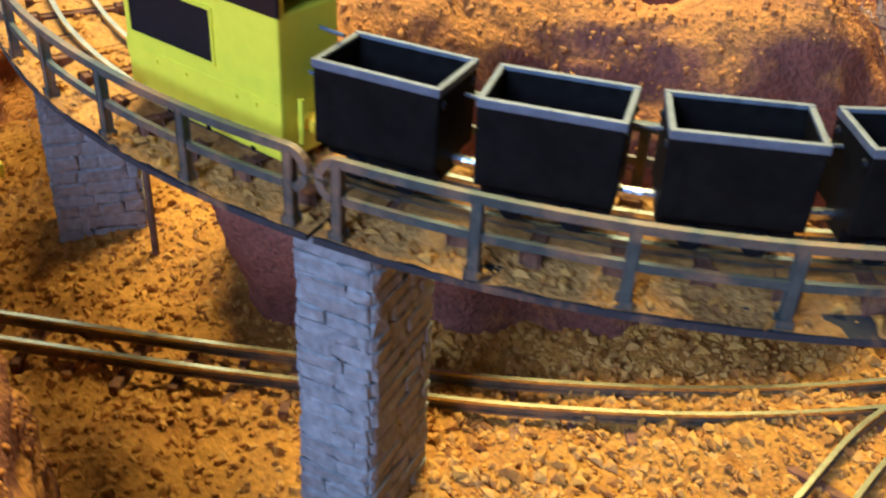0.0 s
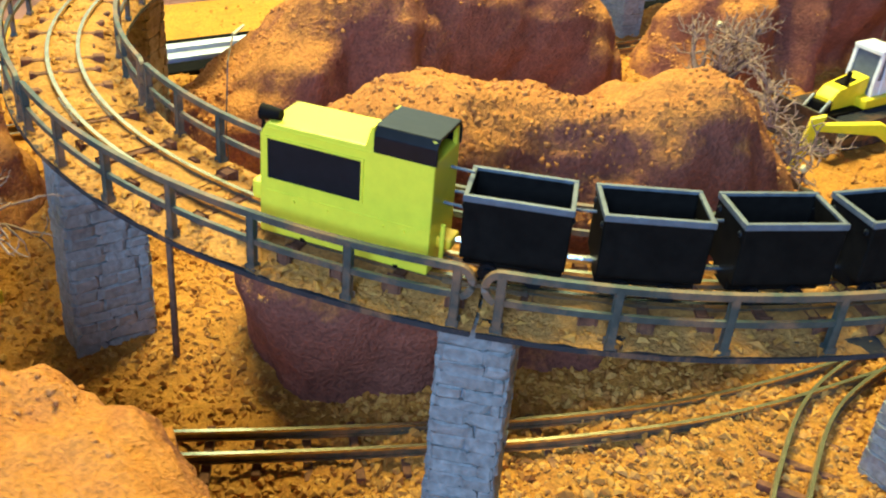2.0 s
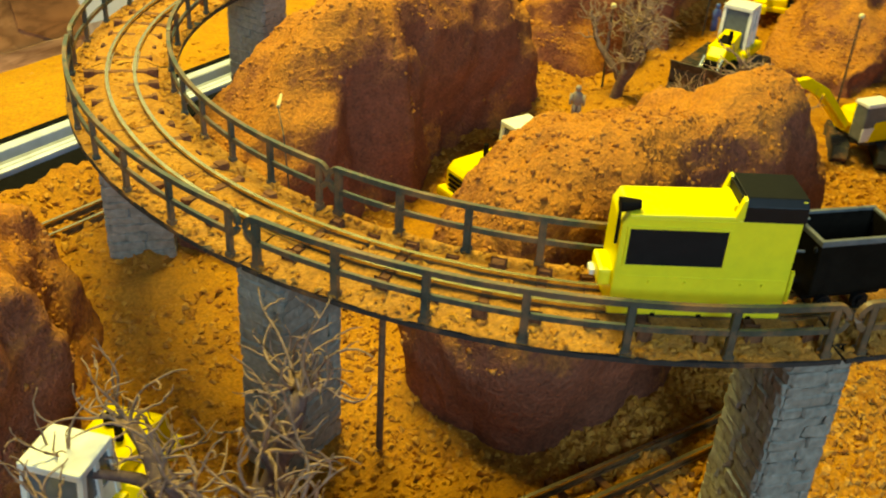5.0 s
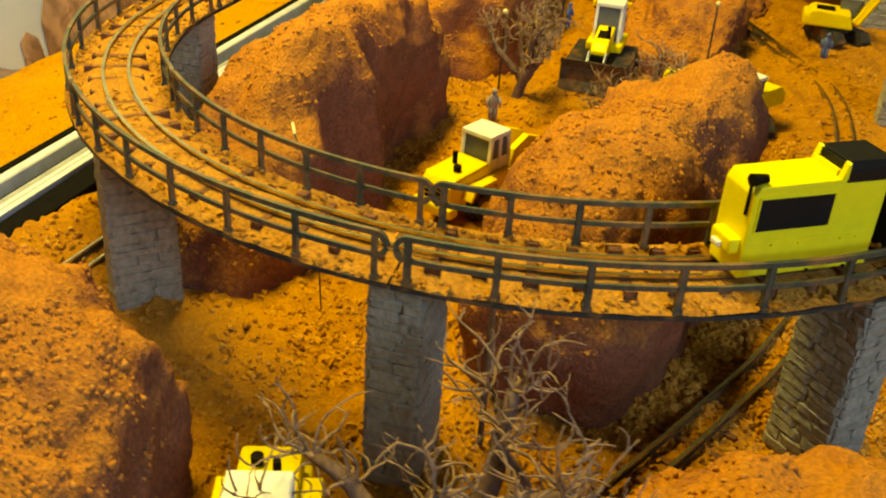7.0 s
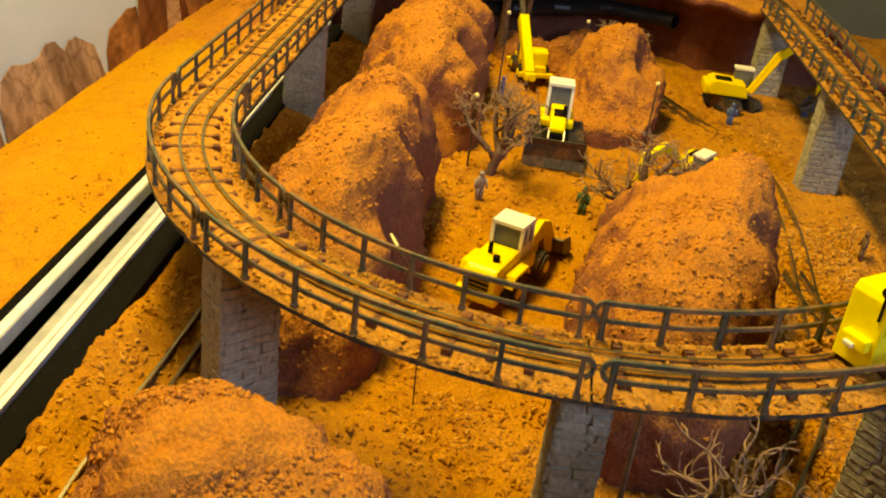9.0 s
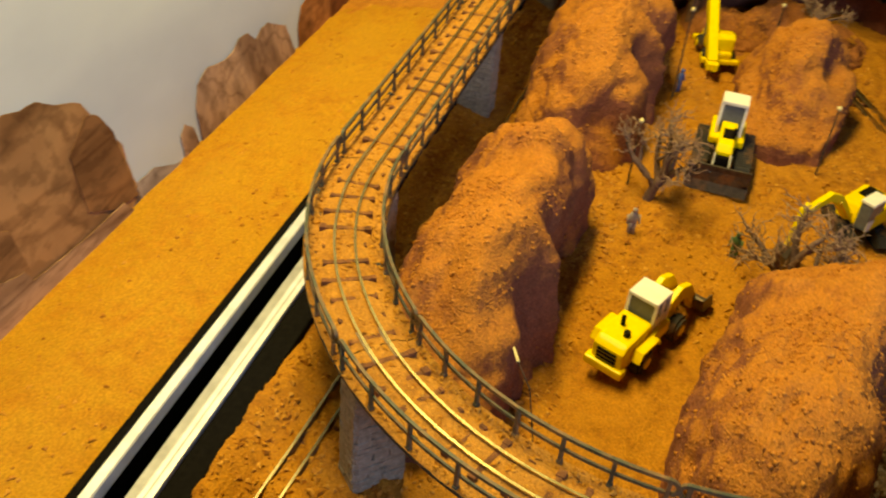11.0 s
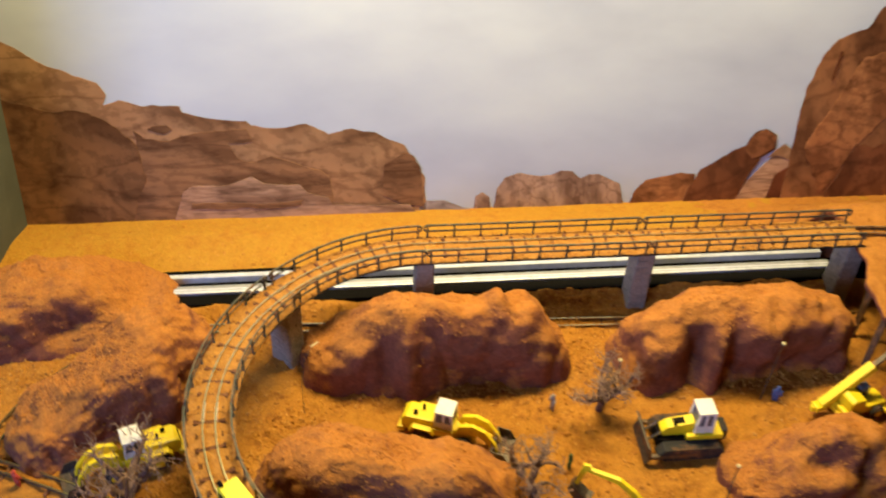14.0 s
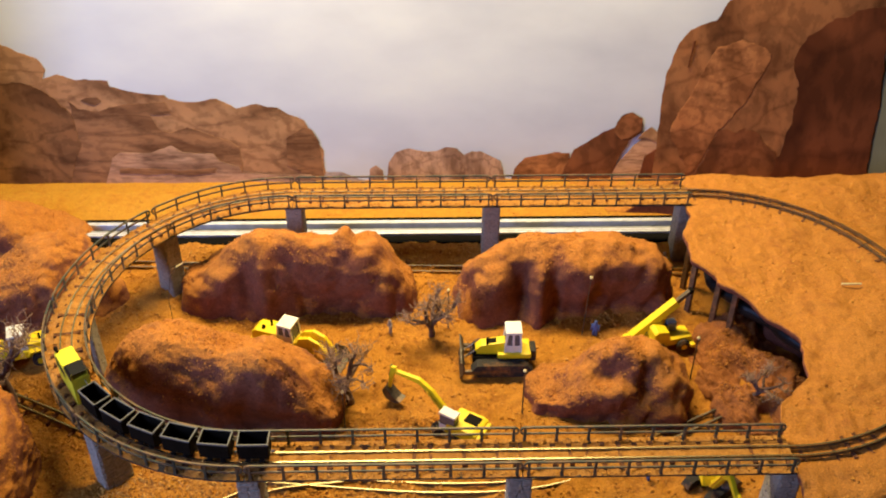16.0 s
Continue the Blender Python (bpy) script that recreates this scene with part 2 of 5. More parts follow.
def sky_print():
    m, n, l, b = material("printed_sky", 0.8, 0, 0.2)
    tc = n.new("ShaderNodeTexCoord")
    sep = n.new("ShaderNodeSeparateXYZ")
    l.new(tc.outputs["Object"], sep.inputs[0])
    mr = n.new("ShaderNodeMapRange")
    mr.inputs["From Min"].default_value, mr.inputs["From Max"].default_value = 0.0, 0.45
    l.new(sep.outputs["Z"], mr.inputs["Value"])
    up = ramp(n, l, mr.outputs[0], [(0.0, (0.435, 0.485, 0.645)), (0.45, (0.525, 0.590, 0.725)), (0.75, (0.505, 0.590, 0.760)), (1.0, (0.280, 0.345, 0.53))]).outputs["Color"]
    mp = n.new("ShaderNodeMapping")
    mp.inputs["Scale"].default_value = (0.7, 1, 1.5)
    mp.inputs["Rotation"].default_value = (0, 0.5, 0)
    l.new(tc.outputs["Object"], mp.inputs["Vector"])
    t = n.new("ShaderNodeTexNoise")
    t.inputs["Scale"].default_value, t.inputs["Detail"].default_value = 5.0, 5
    l.new(mp.outputs["Vector"], t.inputs["Vector"])
    cl = ramp(n, l, t.outputs["Fac"], [(0.32, (0.74, 0.73, 0.80)), (0.5, (0.95, 0.94, 0.96)), (0.68, (1.14, 1.12, 1.05))]).outputs["Color"]
    l.new(mix(n, l, up, cl, 0.9, "MULTIPLY"), b.inputs["Base Color"])
    return m


mat_sky = sky_print()


# ---- mesh helpers (decimetres) ----
def part(name, bm, mat, parent=None, label="", smooth=False, kind=""):
    """Links a bmesh as one mesh object, under a thing or a part."""
    me = bpy.data.meshes.new(name)
    for v in bm.verts:
        v.co *= U
    bm.to_mesh(me)
    bm.free()
    if smooth:
        me.polygons.foreach_set("use_smooth", [True] * len(me.polygons))
    me.materials.append(mat)
    ob = new(name, me)
    ob.parent = parent
    return tagged(ob, label, kind=kind)


def thing(name, x, y, z, rz=0, label="", category="", group="", rx=0, ry=0, kind=""):
    ob = new(name)
    ob.empty_display_size = 0.01
    ob.matrix_world = pose(x * U, y * U, z * U, rx, ry, rz)
    return tagged(ob, label, category, group, kind)


def box(bm, x0, x1, y0, y1, z0, z1, bev=0.0, m=None):
    r = bmesh.ops.create_cube(bm, size=1)
    vs = r["verts"]
    for v in vs:
        v.co = Vector(((x0 + x1) / 2 + v.co.x * (x1 - x0), (y0 + y1) / 2 + v.co.y * (y1 - y0), (z0 + z1) / 2 + v.co.z * (z1 - z0)))
    if m is not None:
        for v in vs:
            v.co = m @ v.co
    if bev:
        es = list({e for v in vs for e in v.link_edges})
        bmesh.ops.bevel(bm, geom=es, offset=bev, segments=2, affect="EDGES", profile=0.6)
    return bm


def boxed(*args, **kw):
    return box(bmesh.new(), *args, **kw)


def rod(bm, p, q, r0, r1=None, n=10):
    """A round bar or cone from p to q."""
    p, q = Vector(p), Vector(q)
    d = q - p
    m = Matrix.Translation((p + q) / 2) @ d.to_track_quat("Z", "Y").to_matrix().to_4x4()
    bmesh.ops.create_cone(bm, cap_ends=True, segments=n, radius1=r0, radius2=r0 if r1 is None else r1, depth=d.length, matrix=m)
    return bm


def prism(bm, outline, y0, y1, bev=0.0):
    """An outline in x and z, drawn out from y0 to y1."""
    a = [bm.verts.new((x, y0, z)) for x, z in outline]
    b = [bm.verts.new((x, y1, z)) for x, z in outline]
    k = len(a)
    fs = [bm.faces.new(a), bm.faces.new(b[::-1])] + [bm.faces.new((a[i], b[i], b[(i + 1) % k], a[(i + 1) % k])) for i in range(k)]
    bmesh.ops.recalc_face_normals(bm, faces=fs)
    if bev:
        es = list({e for f in fs for e in f.edges})
        bmesh.ops.bevel(bm, geom=es, offset=bev, segments=2, affect="EDGES", profile=0.6)
    return bm


def sweep(bm, pts, w, h):
    """A rectangular bar along a path; h is its height across the bar in the upright plane."""
    pts = [Vector(p) for p in pts]
    rings = []
    for i, p in enumerate(pts):
        d = (pts[min(i + 1, len(pts) - 1)] - pts[max(i - 1, 0)]).normalized()
        flat = Vector((d.x, d.y, 0))
        if flat.length < 0.05:
            flat = Vector((pts[-1].x - pts[0].x, pts[-1].y - pts[0].y, 0))
        side = flat.normalized().cross(Vector((0, 0, 1)))
        up = side.cross(d)
        rings.append([bm.verts.new(p + side * (a * w / 2) + up * (b * h / 2)) for a, b in ((-1, -1), (1, -1), (1, 1), (-1, 1))])
    for a, b in zip(rings, rings[1:]):
        for i in range(4):
            bm.faces.new((a[i], b[i], b[(i + 1) % 4], a[(i + 1) % 4]))
    bm.faces.new(rings[0])
    bm.faces.new(rings[-1][::-1])
    bmesh.ops.recalc_face_normals(bm, faces=bm.faces[:])
    return bm


def fbm(p, octaves=4, h=0.9):
    return noise.fractal(p, h, 2.1, octaves)


def smoothstep(v, a, b):
    t = min(1, max(0, (v - a) / (b - a)))
    return t * t * (3 - 2 * t)


# ---- the oval's centre line ----
R, LEN, DECK, FENCE = 1.92, 2.22, 0.82, 0.97


def oval(s):
    """Place and heading on the centre line at s, from the start of the front straight round the left curve to the back."""
    if s < 0:
        return Vector((-s, -R, 0)), Vector((-1, 0, 0))
    if s < math.pi * R:
        a = -math.pi / 2 - s / R
        return Vector((R * math.cos(a), R * math.sin(a), 0)), Vector((math.sin(a), -math.cos(a), 0))
    return Vector((s - math.pi * R, R, 0)), Vector((1, 0, 0))


def beside(s, off, z):
    """A place beside the centre line; off is positive on the outer side."""
    p, d = oval(s)
    out = Vector((d.y, -d.x, 0)) * -1
    q = p + out * off
    return Vector((q.x, q.y, z))


# ---- ground ----
def ground_height(x, y):
    z = 0.05 * fbm(Vector((x * 0.9, y * 0.9, 1.3)), 3) + 0.034 * fbm(Vector((x * 5, y * 5, 7.7)), 5, 0.6)
    z += 0.055 * math.exp(-((x - 2.4) ** 2 + (y - 0.05) ** 2) / 0.6)
    z += 0.07 * smoothstep(y, 1.82, 2.02)
    return z


def sheet(name, x0, x1, y0, y1, step, height, mat, label):
    nx, ny = int((x1 - x0) / step) + 1, int((y1 - y0) / step) + 1
    bm = bmesh.new()
    rows = [[bm.verts.new((x0 + (x1 - x0) * i / (nx - 1), y0 + (y1 - y0) * j / (ny - 1), 0)) for i in range(nx)] for j in range(ny)]
    for r in rows:
        for v in r:
            v.co.z = height(v.co.x, v.co.y)
    for a, b in zip(rows, rows[1:]):
        for i in range(nx - 1):
            bm.faces.new((a[i], a[i + 1], b[i + 1], b[i]))
    return part(name, bm, mat, None, label, smooth=True, kind="structure")


sheet("ground", -5.6, 7.6, -4.6, 2.042, 0.035, ground_height, mat_ground, "rough red sand and grit covering the diorama floor")
sheet("ground_rear", -5.6, 7.6, 2.562, 3.60, 0.05, lambda x, y: 0.06 - 0.09 * smoothstep(y, 3.1, 3.62) + 0.012 * fbm(Vector((x * 2, y * 2, 3)), 3), mat_plateau, "smooth strip of orange sand before the printed backdrop")

# ---- showcase box ----
LEAN_BACK = 0.2
lean = Matrix.Identity(4)
lean[1][2] = LEAN_BACK
tagged(part("backdrop", boxed(-4.48, 7.6, 3.60, 3.68, -0.4, 7.5, 0, lean), mat_sky), "printed backdrop of pale cloudy desert sky", kind="structure")


def side_panel(name, line, label):
    """An upright panel along a line on the floor, leaning back with the backdrop."""
    bm = bmesh.new()
    sweep(bm, [(x, y, 3.55) for x, y in line], 0.06, 7.9)
    for v in bm.verts:
        v.co.y += LEAN_BACK * v.co.z * smoothstep(v.co.y, 1.5, 3.5)
    return tagged(part(name, bm, mat_panel), label, kind="structure")


side_panel("wall_left", [(-4.30, 3.62), (-4.36, 3.2), (-4.45, 2.6), (-4.55, 1.9)], "grey-green side panel of the showcase")
side_panel("wall_right", [(7.25, 3.66), (7.40, 3.52), (7.56, 3.32), (7.63, 3.0), (7.63, -4.6)], "grey side panel of the showcase, curved into the backdrop")
tagged(part("table_base", boxed(-5.6, 7.6, -4.6, 3.52, -1.0, -0.4), mat_lining), "dark base board under the diorama", kind="structure")
tagged(part("room_floor", boxed(-26, 30, -26, 12, -9.2, -9.0), mat_wall), "dim room floor", kind="structure")
tagged(part("room_ceiling", boxed(-26, 30, -26, 12, 17, 17.2), mat_room), "dim room ceiling", kind="structure")
for nm, b in (("room_wall_front", (-26, 30, -26.2, -26)), ("room_wall_back", (-26, 30, 12, 12.2)), ("room_wall_west", (-26.2, -26, -26, 12)), ("room_wall_east", (30, 30.2, -26, 12))):
    tagged(part(nm, boxed(*b, -9, 17), mat_room), "plain dim room wall", kind="structure")


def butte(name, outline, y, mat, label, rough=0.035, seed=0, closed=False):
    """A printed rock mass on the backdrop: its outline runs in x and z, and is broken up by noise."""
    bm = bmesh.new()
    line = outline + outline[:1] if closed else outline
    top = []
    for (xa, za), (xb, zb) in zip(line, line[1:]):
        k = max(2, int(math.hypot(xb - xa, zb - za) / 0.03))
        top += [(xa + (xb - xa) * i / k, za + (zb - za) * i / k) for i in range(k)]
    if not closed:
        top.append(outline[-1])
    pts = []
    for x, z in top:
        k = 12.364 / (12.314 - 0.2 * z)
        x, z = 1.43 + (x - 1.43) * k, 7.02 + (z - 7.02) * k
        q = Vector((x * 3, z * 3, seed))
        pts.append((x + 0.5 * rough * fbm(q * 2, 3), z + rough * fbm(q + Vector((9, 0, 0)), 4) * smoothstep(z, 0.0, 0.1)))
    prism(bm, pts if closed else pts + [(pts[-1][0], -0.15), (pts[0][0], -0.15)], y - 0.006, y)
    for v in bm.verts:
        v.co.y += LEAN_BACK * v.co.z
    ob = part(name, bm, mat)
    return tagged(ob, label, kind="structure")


YB = 3.592
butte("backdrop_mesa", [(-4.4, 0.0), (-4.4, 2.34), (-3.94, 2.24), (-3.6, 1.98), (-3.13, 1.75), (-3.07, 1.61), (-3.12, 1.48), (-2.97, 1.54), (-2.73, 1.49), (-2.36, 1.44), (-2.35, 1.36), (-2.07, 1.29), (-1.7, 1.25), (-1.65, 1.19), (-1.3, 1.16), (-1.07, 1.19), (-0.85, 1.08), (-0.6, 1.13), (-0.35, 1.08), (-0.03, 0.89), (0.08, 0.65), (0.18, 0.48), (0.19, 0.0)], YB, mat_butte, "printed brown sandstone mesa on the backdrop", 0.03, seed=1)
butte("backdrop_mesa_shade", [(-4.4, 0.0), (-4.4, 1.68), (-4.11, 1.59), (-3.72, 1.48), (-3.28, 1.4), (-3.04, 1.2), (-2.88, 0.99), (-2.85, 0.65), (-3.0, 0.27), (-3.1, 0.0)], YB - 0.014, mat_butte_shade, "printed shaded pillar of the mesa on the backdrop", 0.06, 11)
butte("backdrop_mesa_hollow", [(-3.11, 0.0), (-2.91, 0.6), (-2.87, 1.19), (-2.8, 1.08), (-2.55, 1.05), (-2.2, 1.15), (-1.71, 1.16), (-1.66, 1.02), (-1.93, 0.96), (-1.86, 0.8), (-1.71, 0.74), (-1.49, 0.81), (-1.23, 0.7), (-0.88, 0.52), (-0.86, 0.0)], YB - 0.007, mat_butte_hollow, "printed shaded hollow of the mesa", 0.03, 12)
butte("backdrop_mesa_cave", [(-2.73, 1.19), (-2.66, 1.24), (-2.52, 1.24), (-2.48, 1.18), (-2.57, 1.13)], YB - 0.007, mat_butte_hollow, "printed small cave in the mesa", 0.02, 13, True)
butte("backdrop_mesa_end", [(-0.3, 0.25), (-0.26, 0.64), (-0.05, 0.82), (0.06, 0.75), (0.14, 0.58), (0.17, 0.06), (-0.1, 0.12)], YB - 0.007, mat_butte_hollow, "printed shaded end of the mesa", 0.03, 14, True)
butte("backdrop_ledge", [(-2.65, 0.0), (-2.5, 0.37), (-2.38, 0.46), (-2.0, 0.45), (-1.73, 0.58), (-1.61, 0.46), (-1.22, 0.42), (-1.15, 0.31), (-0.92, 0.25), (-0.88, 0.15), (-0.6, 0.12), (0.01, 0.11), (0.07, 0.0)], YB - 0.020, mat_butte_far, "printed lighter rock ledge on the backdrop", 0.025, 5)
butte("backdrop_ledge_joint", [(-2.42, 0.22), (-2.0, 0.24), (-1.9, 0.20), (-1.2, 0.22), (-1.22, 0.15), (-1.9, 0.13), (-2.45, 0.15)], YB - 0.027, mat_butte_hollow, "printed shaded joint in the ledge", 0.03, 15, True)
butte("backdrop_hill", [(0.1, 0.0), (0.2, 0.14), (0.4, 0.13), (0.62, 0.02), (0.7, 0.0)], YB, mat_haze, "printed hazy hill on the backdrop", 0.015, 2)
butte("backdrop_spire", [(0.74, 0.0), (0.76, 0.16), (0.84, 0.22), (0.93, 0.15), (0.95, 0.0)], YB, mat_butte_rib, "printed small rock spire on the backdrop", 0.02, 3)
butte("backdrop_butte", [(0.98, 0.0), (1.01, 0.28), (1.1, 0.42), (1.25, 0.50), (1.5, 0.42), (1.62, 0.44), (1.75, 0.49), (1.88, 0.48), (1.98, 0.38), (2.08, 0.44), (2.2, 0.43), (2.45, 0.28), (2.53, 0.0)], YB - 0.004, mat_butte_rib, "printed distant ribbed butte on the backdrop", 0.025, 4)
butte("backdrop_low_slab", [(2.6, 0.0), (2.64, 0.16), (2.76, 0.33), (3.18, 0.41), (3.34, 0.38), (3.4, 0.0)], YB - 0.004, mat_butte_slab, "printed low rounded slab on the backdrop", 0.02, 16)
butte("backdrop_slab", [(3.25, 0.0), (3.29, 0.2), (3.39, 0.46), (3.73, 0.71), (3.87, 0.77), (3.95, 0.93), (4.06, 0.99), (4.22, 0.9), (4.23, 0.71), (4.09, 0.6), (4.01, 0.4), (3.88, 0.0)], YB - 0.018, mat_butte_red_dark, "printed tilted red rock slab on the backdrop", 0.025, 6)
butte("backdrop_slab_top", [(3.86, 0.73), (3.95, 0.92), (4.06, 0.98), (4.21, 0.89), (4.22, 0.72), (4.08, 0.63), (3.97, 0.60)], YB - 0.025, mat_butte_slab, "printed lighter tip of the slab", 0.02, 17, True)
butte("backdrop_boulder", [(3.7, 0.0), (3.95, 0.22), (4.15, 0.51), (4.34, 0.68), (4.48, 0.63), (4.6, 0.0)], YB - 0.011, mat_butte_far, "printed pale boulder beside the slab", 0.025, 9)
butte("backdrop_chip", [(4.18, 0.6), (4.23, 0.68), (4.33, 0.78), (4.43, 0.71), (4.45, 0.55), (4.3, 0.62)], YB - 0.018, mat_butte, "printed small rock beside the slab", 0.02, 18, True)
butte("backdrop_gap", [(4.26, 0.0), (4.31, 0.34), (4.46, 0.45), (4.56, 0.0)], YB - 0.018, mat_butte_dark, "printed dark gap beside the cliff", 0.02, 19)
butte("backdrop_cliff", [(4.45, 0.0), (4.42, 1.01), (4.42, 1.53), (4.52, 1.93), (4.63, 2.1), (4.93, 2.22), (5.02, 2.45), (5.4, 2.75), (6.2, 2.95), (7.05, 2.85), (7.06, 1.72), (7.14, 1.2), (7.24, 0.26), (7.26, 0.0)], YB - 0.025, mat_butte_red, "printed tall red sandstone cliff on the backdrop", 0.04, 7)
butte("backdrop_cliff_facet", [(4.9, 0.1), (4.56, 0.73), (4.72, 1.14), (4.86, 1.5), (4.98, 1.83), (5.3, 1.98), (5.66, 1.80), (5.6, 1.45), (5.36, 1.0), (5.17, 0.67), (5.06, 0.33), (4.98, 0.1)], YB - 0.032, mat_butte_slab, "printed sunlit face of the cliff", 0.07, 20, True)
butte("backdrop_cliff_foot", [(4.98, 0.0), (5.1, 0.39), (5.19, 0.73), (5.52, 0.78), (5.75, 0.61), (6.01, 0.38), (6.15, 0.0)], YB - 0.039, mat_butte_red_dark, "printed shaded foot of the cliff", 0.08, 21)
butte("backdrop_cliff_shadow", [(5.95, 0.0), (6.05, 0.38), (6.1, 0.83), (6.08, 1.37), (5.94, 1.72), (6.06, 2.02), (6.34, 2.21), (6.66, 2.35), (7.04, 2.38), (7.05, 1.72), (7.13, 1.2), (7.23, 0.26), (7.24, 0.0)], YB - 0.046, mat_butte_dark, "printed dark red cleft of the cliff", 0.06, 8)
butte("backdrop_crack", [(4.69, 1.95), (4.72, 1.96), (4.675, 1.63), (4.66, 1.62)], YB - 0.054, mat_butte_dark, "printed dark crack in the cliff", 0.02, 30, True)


# ---- the slot with aluminium profiles behind the back straight ----
slot = thing("floor_channel", 0, 0, 0, 0, "black recessed channel with two bright aluminium profiles", "channel", kind="structure")
part("lining", boxed(-3.6, 4.5, 2.03, 2.62, -0.39, -0.32), mat_lining, slot)
part("front_skirt", boxed(-3.6, 4.5, 2.035, 2.178, -0.316, 0.10, 0.01), mat_lining, slot)
part("rear_skirt", boxed(-3.6, 4.5, 2.515, 2.565, -0.316, 0.09, 0.01), mat_lining, slot)
bm = bmesh.new()
for x in (-3.3, 4.5):
    for y, z in ((2.448, 0.012), (2.455, 0.078), (2.462, 0.085), (2.512, 0.085), (2.512, 0.012)):
        bm.verts.new((x, y, z))
bm.verts.ensure_lookup_table()
for i in range(5):
    bm.faces.new([bm.verts[k] for k in (i, (i + 1) % 5, 5 + (i + 1) % 5, 5 + i)])
bm.faces.new(bm.verts[0:5])
bm.faces.new(bm.verts[5:10])
bmesh.ops.recalc_face_normals(bm, faces=bm.faces[:])
part("profile", bm, mat_alu, slot, "narrow aluminium profile with a slanting face")
part("rear_lining", boxed(-3.3, 4.5, 2.462, 2.512, -0.316, 0.010), mat_lining, slot)
part("profile", boxed(-3.3, 4.5, 2.253, 2.308, -0.316, 0.108, 0.006), mat_groove, slot, "dull grey profile")
part("profile", boxed(-3.3, 4.5, 2.181, 2.250, -0.316, 0.125, 0.008), mat_alu, slot, "aluminium profile")

for y, z in ((2.215, 0.125), (2.285, 0.108)):
    part("groove", boxed(-3.3, 4.5, y - 0.004, y + 0.004, z - 0.004, z + 0.0015), mat_groove, slot, "dark groove in the profile")


# ---- right-hand mesa that carries the plain track ----
RIM = [(-3.2, 4.75), (-2.3, 4.46), (-1.52, 4.46), (-0.91, 4.90), (-0.45, 5.0), (0.06, 4.71), (0.45, 4.42), (0.8, 4.22), (1.3, 4.28), (1.74, 4.40), (2.15, 4.45), (2.62, 4.50), (2.70, 3.7), (3.58, 3.3)]


def rim_x(y):
    for (ya, xa), (yb, xb) in zip(RIM, RIM[1:]):
        if y <= yb:
            t = smoothstep(y, ya, yb)
            return xa + (xb - xa) * t
    return RIM[-1][1]


def mesa_height(x, y):
    z = DECK - 0.03 + 0.06 * fbm(Vector((x * 1.1, y * 1.1, 4)), 4) + 0.028 * fbm(Vector((x * 3.1, y * 3.1, 9)), 4)
    z -= 0.55 * smoothstep(-y, 2.25, 3.1)
    if y > 2.1:
        z = 0.06 + (z - 0.06) * (smoothstep(x, 3.9, 4.6) * smoothstep(y, 2.1, 2.4) + 1 - smoothstep(y, 2.1, 2.4)) * (1 - smoothstep(y, 2.2, 3.5)) - 0.08 * smoothstep(y, 3.1, 3.6)
    d = math.hypot(x - 4.44, y)
    if x > 4.3 and abs(d - R) < 0.3:
        z += (DECK - 0.01 - z) * (1 - smoothstep(abs(d - R), 0.12, 0.3))
    return z


def mesa():
    bm = bmesh.new()
    rows, nx = [], 130
    for j in range(240):
        y = -3.2 + 6.78 * j / 239
        rx = rim_x(y) + 0.05 * fbm(Vector((y * 3, 1, 2)), 4)
        row = []
        low = smoothstep(y, 2.45, 2.62)
        zr = mesa_height(rx, y)
        for dx, dz in ((0.62, None), (0.60, -0.30), (0.50, -0.17), (0.10, -0.12), (0.01, -0.08)):
            row.append(bm.verts.new((rx + dx * (1 - low), y, -0.1 if dz is None else zr + dz)))
        for i in range(nx):
            u = (i / (nx - 1)) ** 1.3
            x = rx + (7.59 - rx) * u
            z = mesa_height(x, y) + 0.012 * fbm(Vector((x * 9, y * 9, 1)), 3)
            if i == 0:
                z -= 0.05
            row.append(bm.verts.new((x, y, z)))
        rows.append(row)
    for a, b in zip(rows, rows[1:]):
        for i in range(len(a) - 1):
            bm.faces.new((a[i], a[i + 1], b[i + 1], b[i]))
    bmesh.ops.recalc_face_normals(bm, faces=bm.faces[:])
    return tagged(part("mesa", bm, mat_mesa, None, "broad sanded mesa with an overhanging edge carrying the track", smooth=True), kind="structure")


mesa()


